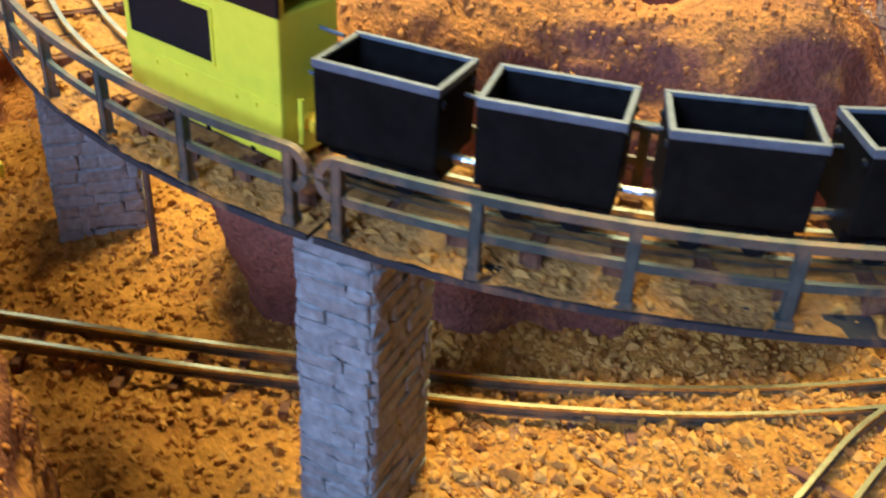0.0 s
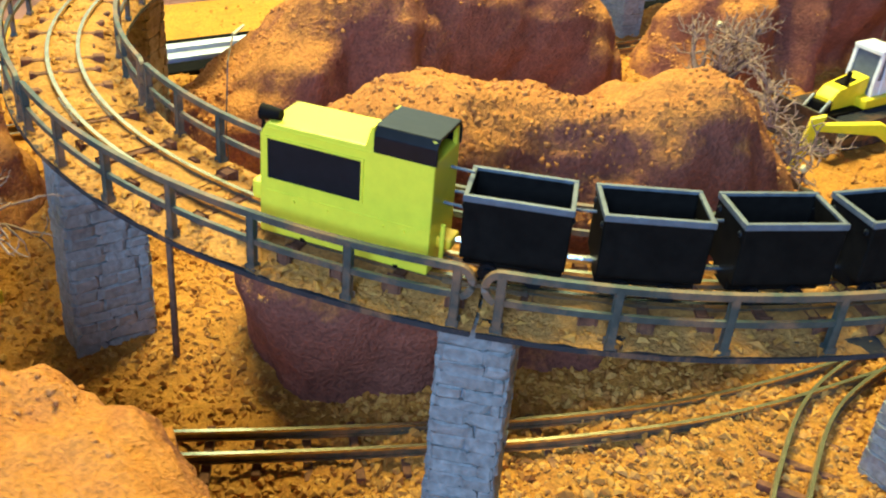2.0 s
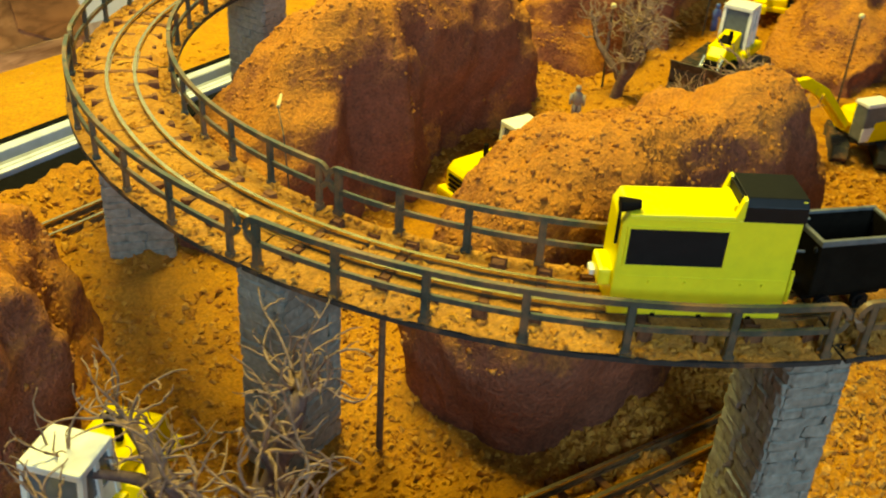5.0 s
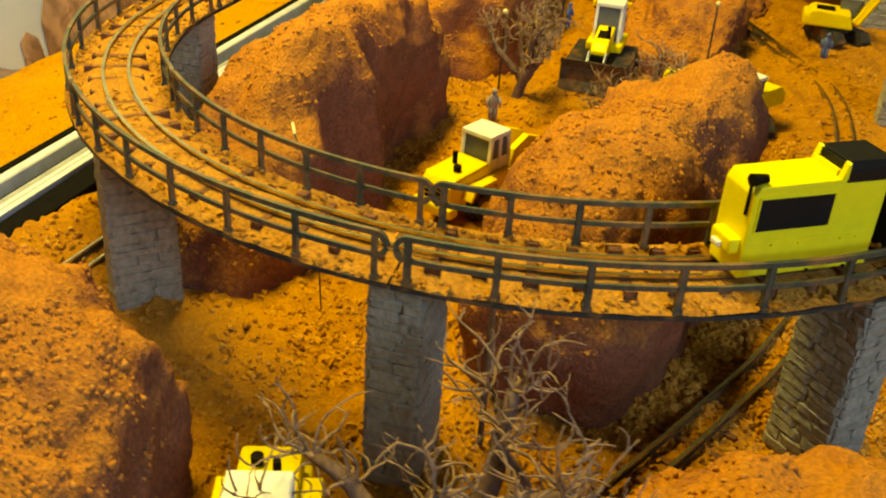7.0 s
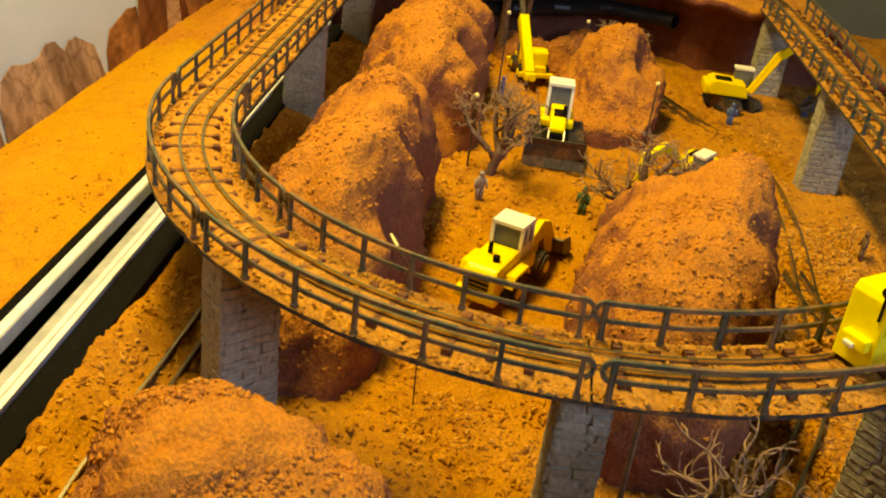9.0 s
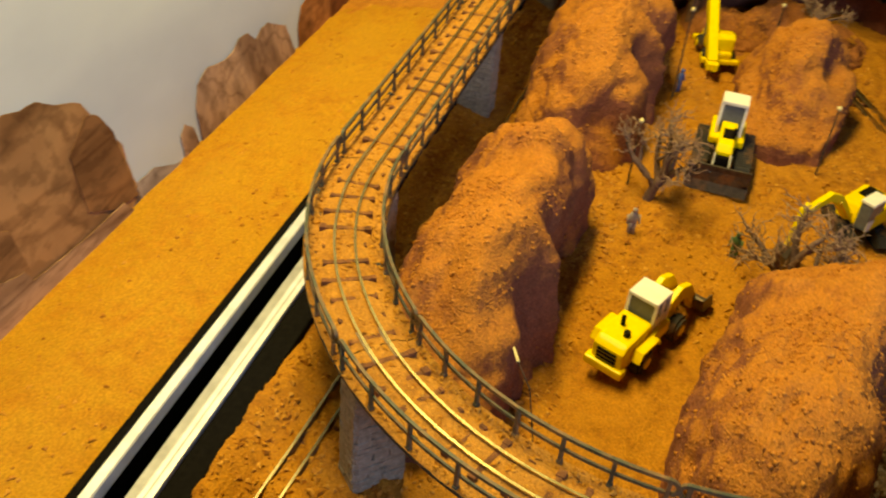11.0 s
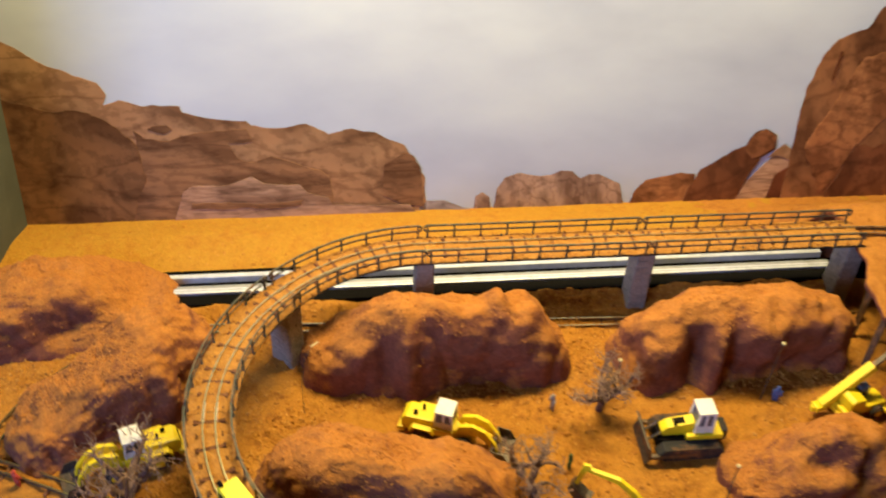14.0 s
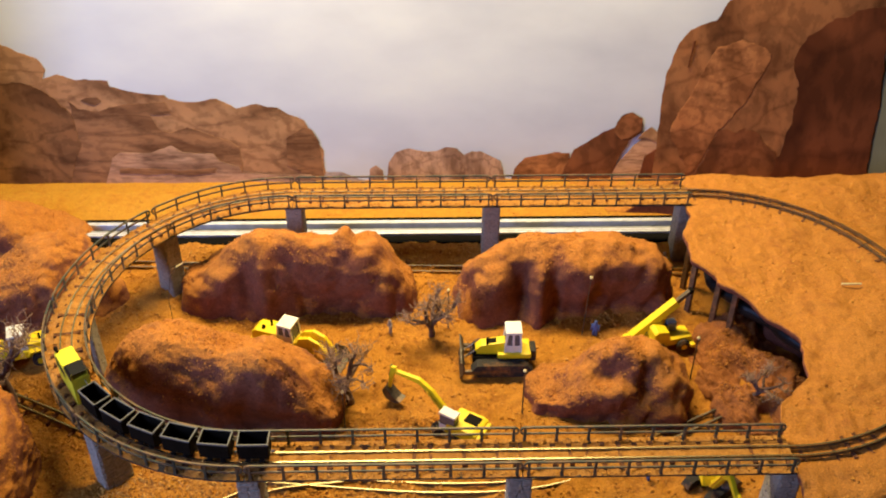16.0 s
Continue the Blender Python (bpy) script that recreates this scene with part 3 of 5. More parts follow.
# ---- rocks ----
def rock(cx, cy, lx, ly, h, rz, seed, label, peaks=(), forms=(), sub=6, e=0.60, amp=0.09, mat=None, clod=0.9, crag=1.0, taper=0.18, under=0.0, fall=0.35, lean=0.0, rounded=False):
    """A plaster rock. peaks raise the top (x, y, rise, radius); forms push buttresses out of the sides or
    hollow them (x, y, z, three radii, depth); the crest runs along the front and the rear falls away;
    lean slants the front back; under narrows the foot; crag scales clefts and hollows."""
    bm = bmesh.new()
    bmesh.ops.create_icosphere(bm, subdivisions=sub, radius=1)
    off = Vector((seed * 3.7, seed * 1.9, seed * 5.3))
    gone, kk = [], 2 / e
    for v in bm.verts:
        n = v.co.copy()
        flat = math.hypot(n.x, n.y) ** kk if rounded else abs(n.x) ** kk + abs(n.y) ** kk
        p = n / (flat + abs(n.z) ** kk) ** (1 / kk)
        k = (1 - taper * max(0, p.z)) * (1 - under * (1 - smoothstep(p.z, -0.1, 0.5)))
        x, y, z = p.x * lx / 2 * k, p.y * ly / 2 * k, p.z * h
        z *= 1 - fall * min(1, max(0, (y / ly + 0.18) / 0.62))
        y += lean * ly * max(0, p.z) * (1 - smoothstep(y, 0.0, 0.45 * ly))
        for px, py, dz, r in peaks:
            z += smoothstep(p.z, 0.1, 0.9) * dz * math.exp(-((x - px) ** 2 + 0.35 * (y - py) ** 2) / (r * r))
        out = Vector((n.x / max(lx, 0.5), n.y / max(ly, 0.5), n.z / max(h, 0.4))).normalized()
        d = 0.0
        for fx, fy, fz, ax, ay, az, depth in forms:
            u = ((x - fx) / ax) ** 2 + ((y - fy) / ay) ** 2 + ((z - fz) / az) ** 2
            if u < 6:
                d += depth * math.exp(-u)
        q = Vector((x, y, z)) + off
        side = 1 - smoothstep(n.z, 0.05, 0.6)
        front = smoothstep(-n.y, -0.2, 0.5)
        d += (amp * fbm(q * 1.2, 3) + 0.05 * fbm(q * 2.8 + Vector((3, 1, 4)), 3)) * (0.35 + 0.65 * smoothstep(p.z, -0.05, 0.55))
        d -= 0.20 * crag * front * (0.35 + 0.65 * side) * max(0, noise.noise(Vector((q.x * 1.35, q.y * 1.35, q.z * 1.0 + 2))) + 0.02)
        cleft = abs(noise.noise(Vector((q.x * 2.1, q.y * 2.1, q.z * 0.6))))
        d -= 0.075 * crag * (0.35 + 0.65 * side) * max(0, 0.22 - cleft) / 0.22
        rib = abs(noise.noise(Vector((q.x * 4.6, q.y * 4.6, q.z * 1.3 + 7))))
        d += 0.035 * crag * (0.4 + 0.6 * front) * (0.45 - 1.5 * rib)
        d += 0.10 * crag * (1 - side) * (0.4 - 1.5 * abs(noise.noise(Vector((q.x * 1.8, q.y * 1.8, seed)))))
        rough = (0.020 * fbm(q * 8, 3, 0.6) + 0.012 * fbm(q * 17, 2, 0.5) + 0.014 * max(0, noise.noise(q * 27) - 0.1)) * clod
        d += rough * (1 - 0.5 * side)
        v.co = Vector((x, y, z)) + out * d
        if v.co.z < -0.18:
            gone.append(v)
    bmesh.ops.delete(bm, geom=gone, context="VERTS")
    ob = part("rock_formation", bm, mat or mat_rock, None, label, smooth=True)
    ob.matrix_world = pose(cx * U, cy * U, 0, 0, 0, rz)
    return tagged(ob, category="rock", group="red rocks of the diorama")


rocks = [
    rock(0.08, 1.20, 2.66, 0.98, 0.90, -3, 1, "long craggy red rock with sanded crest and deep front hollow",
         [(-1.1, 0, -0.34, 0.30), (-0.05, 0.0, 0.05, 0.3), (0.55, 0.0, 0.16, 0.12), (0.86, 0, 0.12, 0.12), (1.25, 0, -0.22, 0.22)],
         [(-0.30, -0.46, 0.42, 0.10, 0.3, 0.55, 0.16), (0.42, -0.50, 0.14, 0.60, 0.3, 0.40, -0.22), (-0.78, -0.45, 0.5, 0.24, 0.3, 0.25, 0.06), (-0.52, -0.46, 0.45, 0.09, 0.25, 0.35, -0.12)], lean=0.05, crag=0.7),
    rock(2.98, 1.09, 2.45, 1.02, 0.90, -2, 2, "broad red rock with slanting clefts and a hollowed face",
         [(-0.95, 0, -0.10, 0.3), (0.0, 0, 0.06, 0.5), (0.9, 0, 0.04, 0.3)],
         [(-0.92, -0.48, 0.35, 0.26, 0.3, 0.6, 0.15), (-0.50, -0.48, 0.40, 0.11, 0.3, 0.38, -0.20), (-0.30, -0.48, 0.42, 0.08, 0.3, 0.35, 0.10), (-0.14, -0.48, 0.35, 0.09, 0.3, 0.35, -0.15), (0.48, -0.52, 0.12, 0.55, 0.3, 0.38, -0.22), (0.15, -0.48, 0.45, 0.09, 0.3, 0.2, 0.09), (1.1, -0.42, 0.3, 0.14, 0.3, 0.4, 0.07)], lean=0.05, crag=0.8),
    rock(-0.44, -0.55, 2.42, 0.98, 0.90, -11, 3, "rounded red rock with two humps and a dark front wall",
         [(-0.50, 0.05, 0.17, 0.42), (0.05, -0.1, -0.06, 0.18), (0.45, -0.15, 0.15, 0.30), (0.35, 0.4, -0.14, 0.35), (1.1, 0, -0.28, 0.3)],
         [(0.55, -0.47, 0.18, 0.50, 0.3, 0.32, -0.16), (-0.35, -0.47, 0.25, 0.35, 0.3, 0.28, -0.10), (0.05, -0.47, 0.35, 0.12, 0.3, 0.4, 0.08), (-0.9, -0.3, 0.3, 0.3, 0.3, 0.3, 0.05)], amp=0.06, e=0.54, taper=0.14, under=0.10, fall=0.24, clod=1.1, crag=0.55, lean=0.04),
    rock(3.25, -0.46, 1.62, 0.98, 0.68, 4, 4, "hunched dark red rock with a split crest and sandy rear slope",
         [(0.08, -0.1, 0.10, 0.24), (0.42, 0.0, 0.08, 0.14), (-0.7, 0, -0.30, 0.42)],
         [(0.28, -0.38, 0.50, 0.10, 0.3, 0.2, -0.19), (-0.30, -0.42, 0.12, 0.45, 0.3, 0.3, -0.14), (0.55, -0.38, 0.3, 0.16, 0.3, 0.3, 0.09), (-0.05, -0.42, 0.35, 0.10, 0.3, 0.3, 0.08), (-0.05, -0.26, 0.60, 0.26, 0.20, 0.16, -0.13), (0.55, -0.2, 0.62, 0.2, 0.2, 0.2, -0.10)], e=0.66, fall=0.50, lean=0.10),
    rock(-2.84, 0.88, 2.15, 1.10, 0.72, 33, 5, "sloping red rock with a dark hollowed side outside the bridge",
         [(0.60, 0.12, 0.22, 0.42), (-0.75, 0, -0.22, 0.4)],
         [(-0.35, -0.5, 0.14, 0.45, 0.3, 0.32, -0.18), (0.25, -0.5, 0.35, 0.10, 0.3, 0.35, 0.09), (0.55, -0.5, 0.35, 0.2, 0.3, 0.25, -0.14)], e=0.70, clod=1.4, fall=0.12, crag=0.45, lean=0.05),
    rock(-3.64, 2.06, 2.40, 1.16, 0.60, 8, 6, "low red rock covering the channel's end",
         [(0.85, 0, -0.30, 0.4), (-0.2, 0, 0.10, 0.4)], [(0.1, -0.45, 0.3, 0.4, 0.3, 0.2, -0.12), (-0.6, -0.45, 0.3, 0.15, 0.3, 0.3, 0.08)], e=0.70, clod=1.1, fall=0.2, crag=0.4),
    rock(-2.93, -1.50, 1.82, 1.96, 0.72, 15, 7, "low sanded red boulder in front of the curve", amp=0.06, e=0.42, clod=1.9, crag=0.25, taper=0.05, fall=0.0, rounded=True),
    rock(4.74, -0.26, 1.10, 1.70, 0.17, 12, 8, "heap of dark red rubble under the mesa's edge", e=0.72, amp=0.2, mat=mat_rubble, clod=2.2, fall=0.0),
]

# ---- bridge spans ----
SPANS = [(-2 * LEN, -LEN), (-LEN, 0.0)] + [(math.pi * R * i / 4, math.pi * R * (i + 1) / 4) for i in range(4)] + [(math.pi * R, math.pi * R + LEN), (math.pi * R + LEN, math.pi * R + 2 * LEN)]
HALF, OFF = 0.205, 0.186


def steps(s0, s1, d=0.05):
    k = max(2, int(abs(s1 - s0) / d))
    return [s0 + (s1 - s0) * i / k for i in range(k + 1)]


def span(s0, s1):
    curved = s0 >= -0.01 and s1 <= math.pi * R + 0.01
    t = thing("bridge_span", 0, 0, 0, 0, ("curved" if curved else "straight") + " model bridge span with sanded deck and green railings", "bridge", "spans of the model railway bridge")
    gap = 0.004
    bm = bmesh.new()
    rings = []
    for s in steps(s0 + gap, s1 - gap, 0.03):
        row = []
        for off in (-HALF + 0.003, -0.14, -0.085, -0.03, 0.03, 0.085, 0.14, HALF - 0.003):
            p = beside(s, off, DECK)
            p.z += 0.008 * fbm(p * 14, 3) + (0.024 if abs(off) < 0.035 else 0.022 if abs(off) < 0.1 else -0.002)
            row.append(bm.verts.new(p))
        rings.append(row)
    for a, b in zip(rings, rings[1:]):
        for i in range(len(a) - 1):
            bm.faces.new((a[i], b[i], b[i + 1], a[i + 1]))
    bmesh.ops.recalc_face_normals(bm, faces=bm.faces[:])
    part("sand_bed", bm, mat_deck, t, "sanded deck surface", smooth=True)
    bm = bmesh.new()
    sweep(bm, [beside(s, 0, DECK - 0.013) for s in steps(s0 + gap, s1 - gap)], 2 * HALF - 0.003, 0.014)
    part("deck_plate", bm, mat_deck_edge, t, "dark deck plate")
    for side in (1, -1):
        n = 7 if curved else 9
        g = 0.046 if not (curved and side < 0) else 0.042
        d = (s1 - s0 - 2 * g) / (n - 1)
        ss = [s0 + g + d * i for i in range(n)]
        o = side * OFF
        bm = bmesh.new()
        k = R + o if curved else R
        sc = R / k
        line = [beside(s, o, FENCE) for s in steps(ss[0], ss[-1])]
        r = 0.036
        def curl(s, sgn):
            return [beside(s + sgn * sc * r * math.sin(a), o, FENCE - r * (1 - math.cos(a)) * 1.05) for a in [math.pi * i / 10 for i in range(1, 10)]]
        sweep(bm, curl(ss[0], -1)[::-1] + line + curl(ss[-1], 1), 0.015, 0.017)
        sweep(bm, [beside(s, o, FENCE - 0.072) for s in steps(ss[0], ss[-1])], 0.011, 0.016)
        rail = part("railing", bm, mat_fence, t, "dark green plastic railing")
        for s in ss:
            p, hd = oval(s)
            q = beside(s, o, 0)
            m = Matrix.Translation((q.x, q.y, 0)) @ Matrix.Rotation(math.atan2(hd.y, hd.x), 4, "Z")
            bm = boxed(-0.0085, 0.0085, -0.0085, 0.0085, DECK - 0.01, FENCE - 0.004, 0.002, m)
            box(bm, -0.012, 0.012, -0.012, 0.012, DECK - 0.012, DECK + 0.012, 0.003, m)
            part("post", bm, mat_fence, rail)
    return t


for s0, s1 in SPANS:
    span(s0, s1)


# ---- tracks ----
def ribbon(path, name, label, z, sleepers=0.13, group="model tracks", sunk=0.004, seed=0, tagcat="railway track"):
    """Two rails and sleepers along a centre line given as a function of length."""
    f, total = path
    rnd = random.Random(seed)
    t = thing(name, 0, 0, 0, 0, label, tagcat, group)
    k = max(3, int(total / 0.05))
    for side in (-1, 1):
        bm = bmesh.new()
        pts = []
        for i in range(k + 1):
            p, d = f(total * i / k)
            nrm = Vector((-d.y, d.x, 0)).normalized()
            pts.append(Vector((p.x, p.y, 0)) + nrm * side * 0.051 + Vector((0, 0, z + 0.034)))
        sweep(bm, pts, 0.013, 0.010)
        rl = part("rail", bm, mat_railtop, t, "bright nickel-silver rail head")
        bm = sweep(bmesh.new(), [p - Vector((0, 0, 0.015)) for p in pts], 0.006, 0.021)
        sweep(bm, [p - Vector((0, 0, 0.028)) for p in pts], 0.018, 0.008)
        part("rail_web", bm, mat_web, rl, "dark oxidised rail web")
        if sunk < 0.02 and total < 3:
            for seg in (pts[:3], pts[-3:]):
                part("rail_joiner", sweep(bmesh.new(), [p - Vector((0, 0, 0.016)) for p in seg], 0.019, 0.018), mat_joiner, rl, "bright metal rail joiner")
    s = 0.06
    while s < total:
        p, d = f(s)
        a = math.atan2(d.y, d.x) + rnd.uniform(-0.05, 0.05)
        m = Matrix.Translation((p.x, p.y, z - sunk + rnd.uniform(-0.007, 0.005))) @ Matrix.Rotation(a, 4, "Z")
        w = 0.118 + rnd.uniform(-0.02, 0.014)
        bm = boxed(-0.014, 0.014, -w, w, -0.016, 0.024, 0.005, m)
        if sunk < 0.02:
            for e in (-1, 1):
                k = rnd.uniform(0.8, 1.2)
                box(bm, -0.016 * k, 0.016 * k, min(e * 0.098, e * (w + 0.008)), max(e * 0.098, e * (w + 0.008)), -0.016, 0.024 + 0.005 * k, 0.005, m)
        part("sleeper", bm, mat_sleeper, t)
        s += sleepers
    return t


for s0, s1 in SPANS:
    ribbon((lambda u, a=s0: oval(a + u), s1 - s0), "bridge_track", "narrow model track bedded in sand on the bridge", DECK + 0.004, 0.135, "tracks on the bridge", seed=int(s0 * 10))


def right_curve(u):
    a = math.pi / 2 - u / R
    return Vector((4.44 + R * math.cos(a), R * math.sin(a), 0)), Vector((math.sin(a), -math.cos(a), 0))


ribbon((right_curve, math.pi * R), "mesa_track", "curved model track bedded in sand on the mesa", DECK + 0.002, 0.14, "tracks on the mesa", sunk=0.032)


def poly(points):
    """A smooth line through a few points."""
    pts = [Vector((*p, 0)) for p in points]
    ext = [2 * pts[0] - pts[1]] + pts + [2 * pts[-1] - pts[-2]]
    fine = []
    for i in range(1, len(ext) - 2):
        p0, p1, p2, p3 = ext[i - 1 : i + 3]
        for j in range(20):
            t = j / 20
            fine.append(0.5 * (2 * p1 + (p2 - p0) * t + (2 * p0 - 5 * p1 + 4 * p2 - p3) * t * t + (3 * p1 - p0 - 3 * p2 + p3) * t**3))
    fine.append(pts[-1])
    cum = [0]
    for a, b in zip(fine, fine[1:]):
        cum.append(cum[-1] + (b - a).length)

    def f(u):
        u = min(max(u, 0), cum[-1])
        i = max(j for j in range(len(cum) - 1) if cum[j] <= u or j == 0)
        a, b = fine[i], fine[i + 1]
        return a + (b - a) * ((u - cum[i]) / max(1e-9, cum[i + 1] - cum[i])), (b - a).normalized()

    return f, cum[-1]


ribbon(poly([(-5.2, 0.75), (-3.6, 0.12), (-2.55, -0.40), (-1.775, -0.79), (-1.28, -1.02), (-0.87, -1.20), (-0.34, -1.365), (0.28, -1.46), (1.6, -1.58), (2.6, -1.5), (3.5, -1.1), (4.6, -0.55)]), "lower_track", "narrow model track half buried in red grit", 0.010, 0.15, "lower tracks", sunk=0.034, seed=3)
ribbon(poly([(-1.5, -2.6), (-0.7, -1.98), (-0.32, -1.72), (0.1, -1.52), (0.7, -1.44)]), "lower_track", "branch of model track joining a set of points", 0.012, 0.15, "lower tracks", sunk=0.034, seed=4)
ribbon(poly([(-3.98, -0.6), (-3.98, 0.2), (-3.80, 0.78), (-3.45, 1.25), (-2.95, 1.6), (-2.18, 1.74), (-0.98, 1.69), (1.5, 1.6), (4.6, 1.5)]), "lower_track", "straight narrow model track behind the rocks", 0.010, 0.15, "lower tracks", sunk=0.034, seed=5)


# ---- piers ----
PW, PD = 0.160, 0.245


def pier(s, short=0.0):
    p, d = oval(s)
    t = thing("bridge_pier", p.x, p.y, 0, math.degrees(math.atan2(d.y, d.x)), "grey moulded stone pier carrying the bridge", "bridge pier", "piers of the model bridge")
    bm = boxed(-PW / 2, PW / 2, -PD / 2, PD / 2, -0.1, DECK - 0.021)
    for v in bm.verts:
        if v.co.z < 0.2:
            v.co.x *= 1.03
            v.co.y *= 1.03
    part("core", bm, mat_mortar, t)
    return t


piers = [pier(s) for s in (-2 * LEN, -LEN, 0, math.pi * R / 4, math.pi * R / 2, math.pi * R * 3 / 4, math.pi * R, math.pi * R + LEN, math.pi * R + 2 * LEN)]


# ---- train ----
NOSE = 2.08


def at_track(s):
    p, d = oval(s)
    return p.x, p.y, math.degrees(math.atan2(d.y, d.x))


def locomotive(s):
    x, y, a = at_track(s - 0.225)
    t = thing("locomotive", x, y, DECK + 0.046, a, "bright yellow toy mine locomotive with a black cab roof", "locomotive")
    W = 0.078
    bm = prism(bmesh.new(), [(0.225, 0.002), (0.222, 0.265), (0.205, 0.296), (-0.07, 0.300), (-0.07, 0.292), (-0.225, 0.292), (-0.225, 0.002)], -W, W, 0.006)
    part("body", bm, mat_yellow, t)
    for yy in (-W + 0.006, W - 0.020):
        part("rear_cab_frame", boxed(-0.224, -0.212, yy, yy + 0.014, 0.286, 0.345, 0.003), mat_yellow, t)
        part("front_cab_post", prism(bmesh.new(), [(-0.074, 0.295), (-0.052, 0.295), (-0.066, 0.346), (-0.074, 0.350)], yy, yy + 0.022, 0.002), mat_yellow, t)
    part("front_cab_sill", prism(bmesh.new(), [(-0.074, 0.295), (-0.052, 0.295), (-0.055, 0.318), (-0.074, 0.318)], -W + 0.028, W - 0.028, 0.002), mat_yellow, t)
    part("cab_window", boxed(-0.072, -0.066, -W + 0.026, W - 0.026, 0.316, 0.345, 0.001), mat_window, t, "dark cab window")
    bm = bmesh.new()
    ys = [(-W - 0.003, 0.288), (-W - 0.003, 0.330), (-W + 0.012, 0.350), (W - 0.012, 0.350), (W + 0.003, 0.330), (W + 0.003, 0.288), (W - 0.005, 0.288), (W - 0.005, 0.326), (W - 0.016, 0.342), (-W + 0.016, 0.342), (-W + 0.005, 0.326), (-W + 0.005, 0.288)]
    prism(bm, ys, -0.228, -0.074, 0.002)
    for v in bm.verts:
        v.co = Vector((v.co.y, v.co.x, v.co.z))
    bmesh.ops.recalc_face_normals(bm, faces=bm.faces[:])
    part("roof", bm, mat_roof, t, "glossy black cab roof")
    for sd in (-1, 1):
        y0 = (W - 0.0005) * sd
        part("window", boxed(-0.045, 0.20, min(y0, y0 + 0.003 * sd), max(y0, y0 + 0.003 * sd), 0.155, 0.258, 0.001), mat_window, t, "dark recessed side window")
        bm = bmesh.new()
        for b in ((-0.052, 0.207, 0.258, 0.264), (-0.052, 0.207, 0.149, 0.155), (-0.052, -0.045, 0.155, 0.258), (0.20, 0.207, 0.155, 0.258)):
            box(bm, b[0], b[1], sd * W - 0.002, sd * W + 0.004, b[2], b[3], 0.001)
        part("window_frame", bm, mat_yellow, t)
        part("side_crease", boxed(-0.215, 0.205, sd * W - 0.002, sd * W + 0.002, 0.118, 0.122, 0.001), mat_yellow, t)
        part("hood_lip", boxed(-0.065, 0.20, sd * W - 0.003, sd * W + 0.002, 0.281, 0.286, 0.001), mat_yellow, t)
        for i, xx in enumerate((-0.16, -0.105, 0.04, 0.13)):
            part("rivet", rod(bmesh.new(), (xx, sd * W, 0.105), (xx, sd * (W + 0.005), 0.105), 0.004, n=8), mat_yellow, t)
        for xx in (-0.15, -0.02, 0.10):
            part("skirt_notch", boxed(xx, xx + 0.012, sd * W - 0.003, sd * W + 0.002, 0.001, 0.010), mat_black, t)
    lamp = rod(bmesh.new(), (0.178, 0.052, 0.311), (0.230, 0.052, 0.309), 0.013, 0.020, 16)
    part("headlamp", lamp, mat_black, t, "black headlamp")
    part("headlamp_bracket", boxed(0.222, 0.230, 0.049, 0.057, 0.20, 0.308, 0.002), mat_black, t)
    part("front_buffer", boxed(0.22, 0.258, -0.045, 0.060, 0.075, 0.125, 0.010), mat_yellow, t)
    part("buffer_tip", boxed(0.256, 0.272, -0.02, 0.02, 0.080, 0.098, 0.005), mat_white, t, "white buffer tip")
    part("rear_coupler", boxed(-0.262, -0.22, -0.03, 0.03, 0.055, 0.085, 0.008), mat_gold, t)
    part("rear_hook", rod(bmesh.new(), (-0.245, 0.045, 0.04), (-0.245, 0.045, 0.13), 0.006), mat_yellow, t)
    for zz, yy in ((0.245, -0.03), (0.165, 0.0)):
        part("drawbar", rod(bmesh.new(), (-0.222, yy, zz), (-0.285, yy, zz), 0.004, n=8), mat_greyrim, t, "thin grey drawbar")
    part("chassis", boxed(-0.21, 0.21, -0.04, 0.04, -0.006, 0.004, 0.002), mat_black, t)
    for xx in (-0.12, 0.12):
        bm = bmesh.new()
        rod(bm, (xx, -0.052, 0.02), (xx, 0.052, 0.02), 0.010, n=8)
        for yy in (-0.048, 0.048):
            rod(bm, (xx, yy - 0.006, 0.021), (xx, yy + 0.006, 0.021), 0.024, n=18)
        part("wheelset", bm, mat_black, t)
    return t


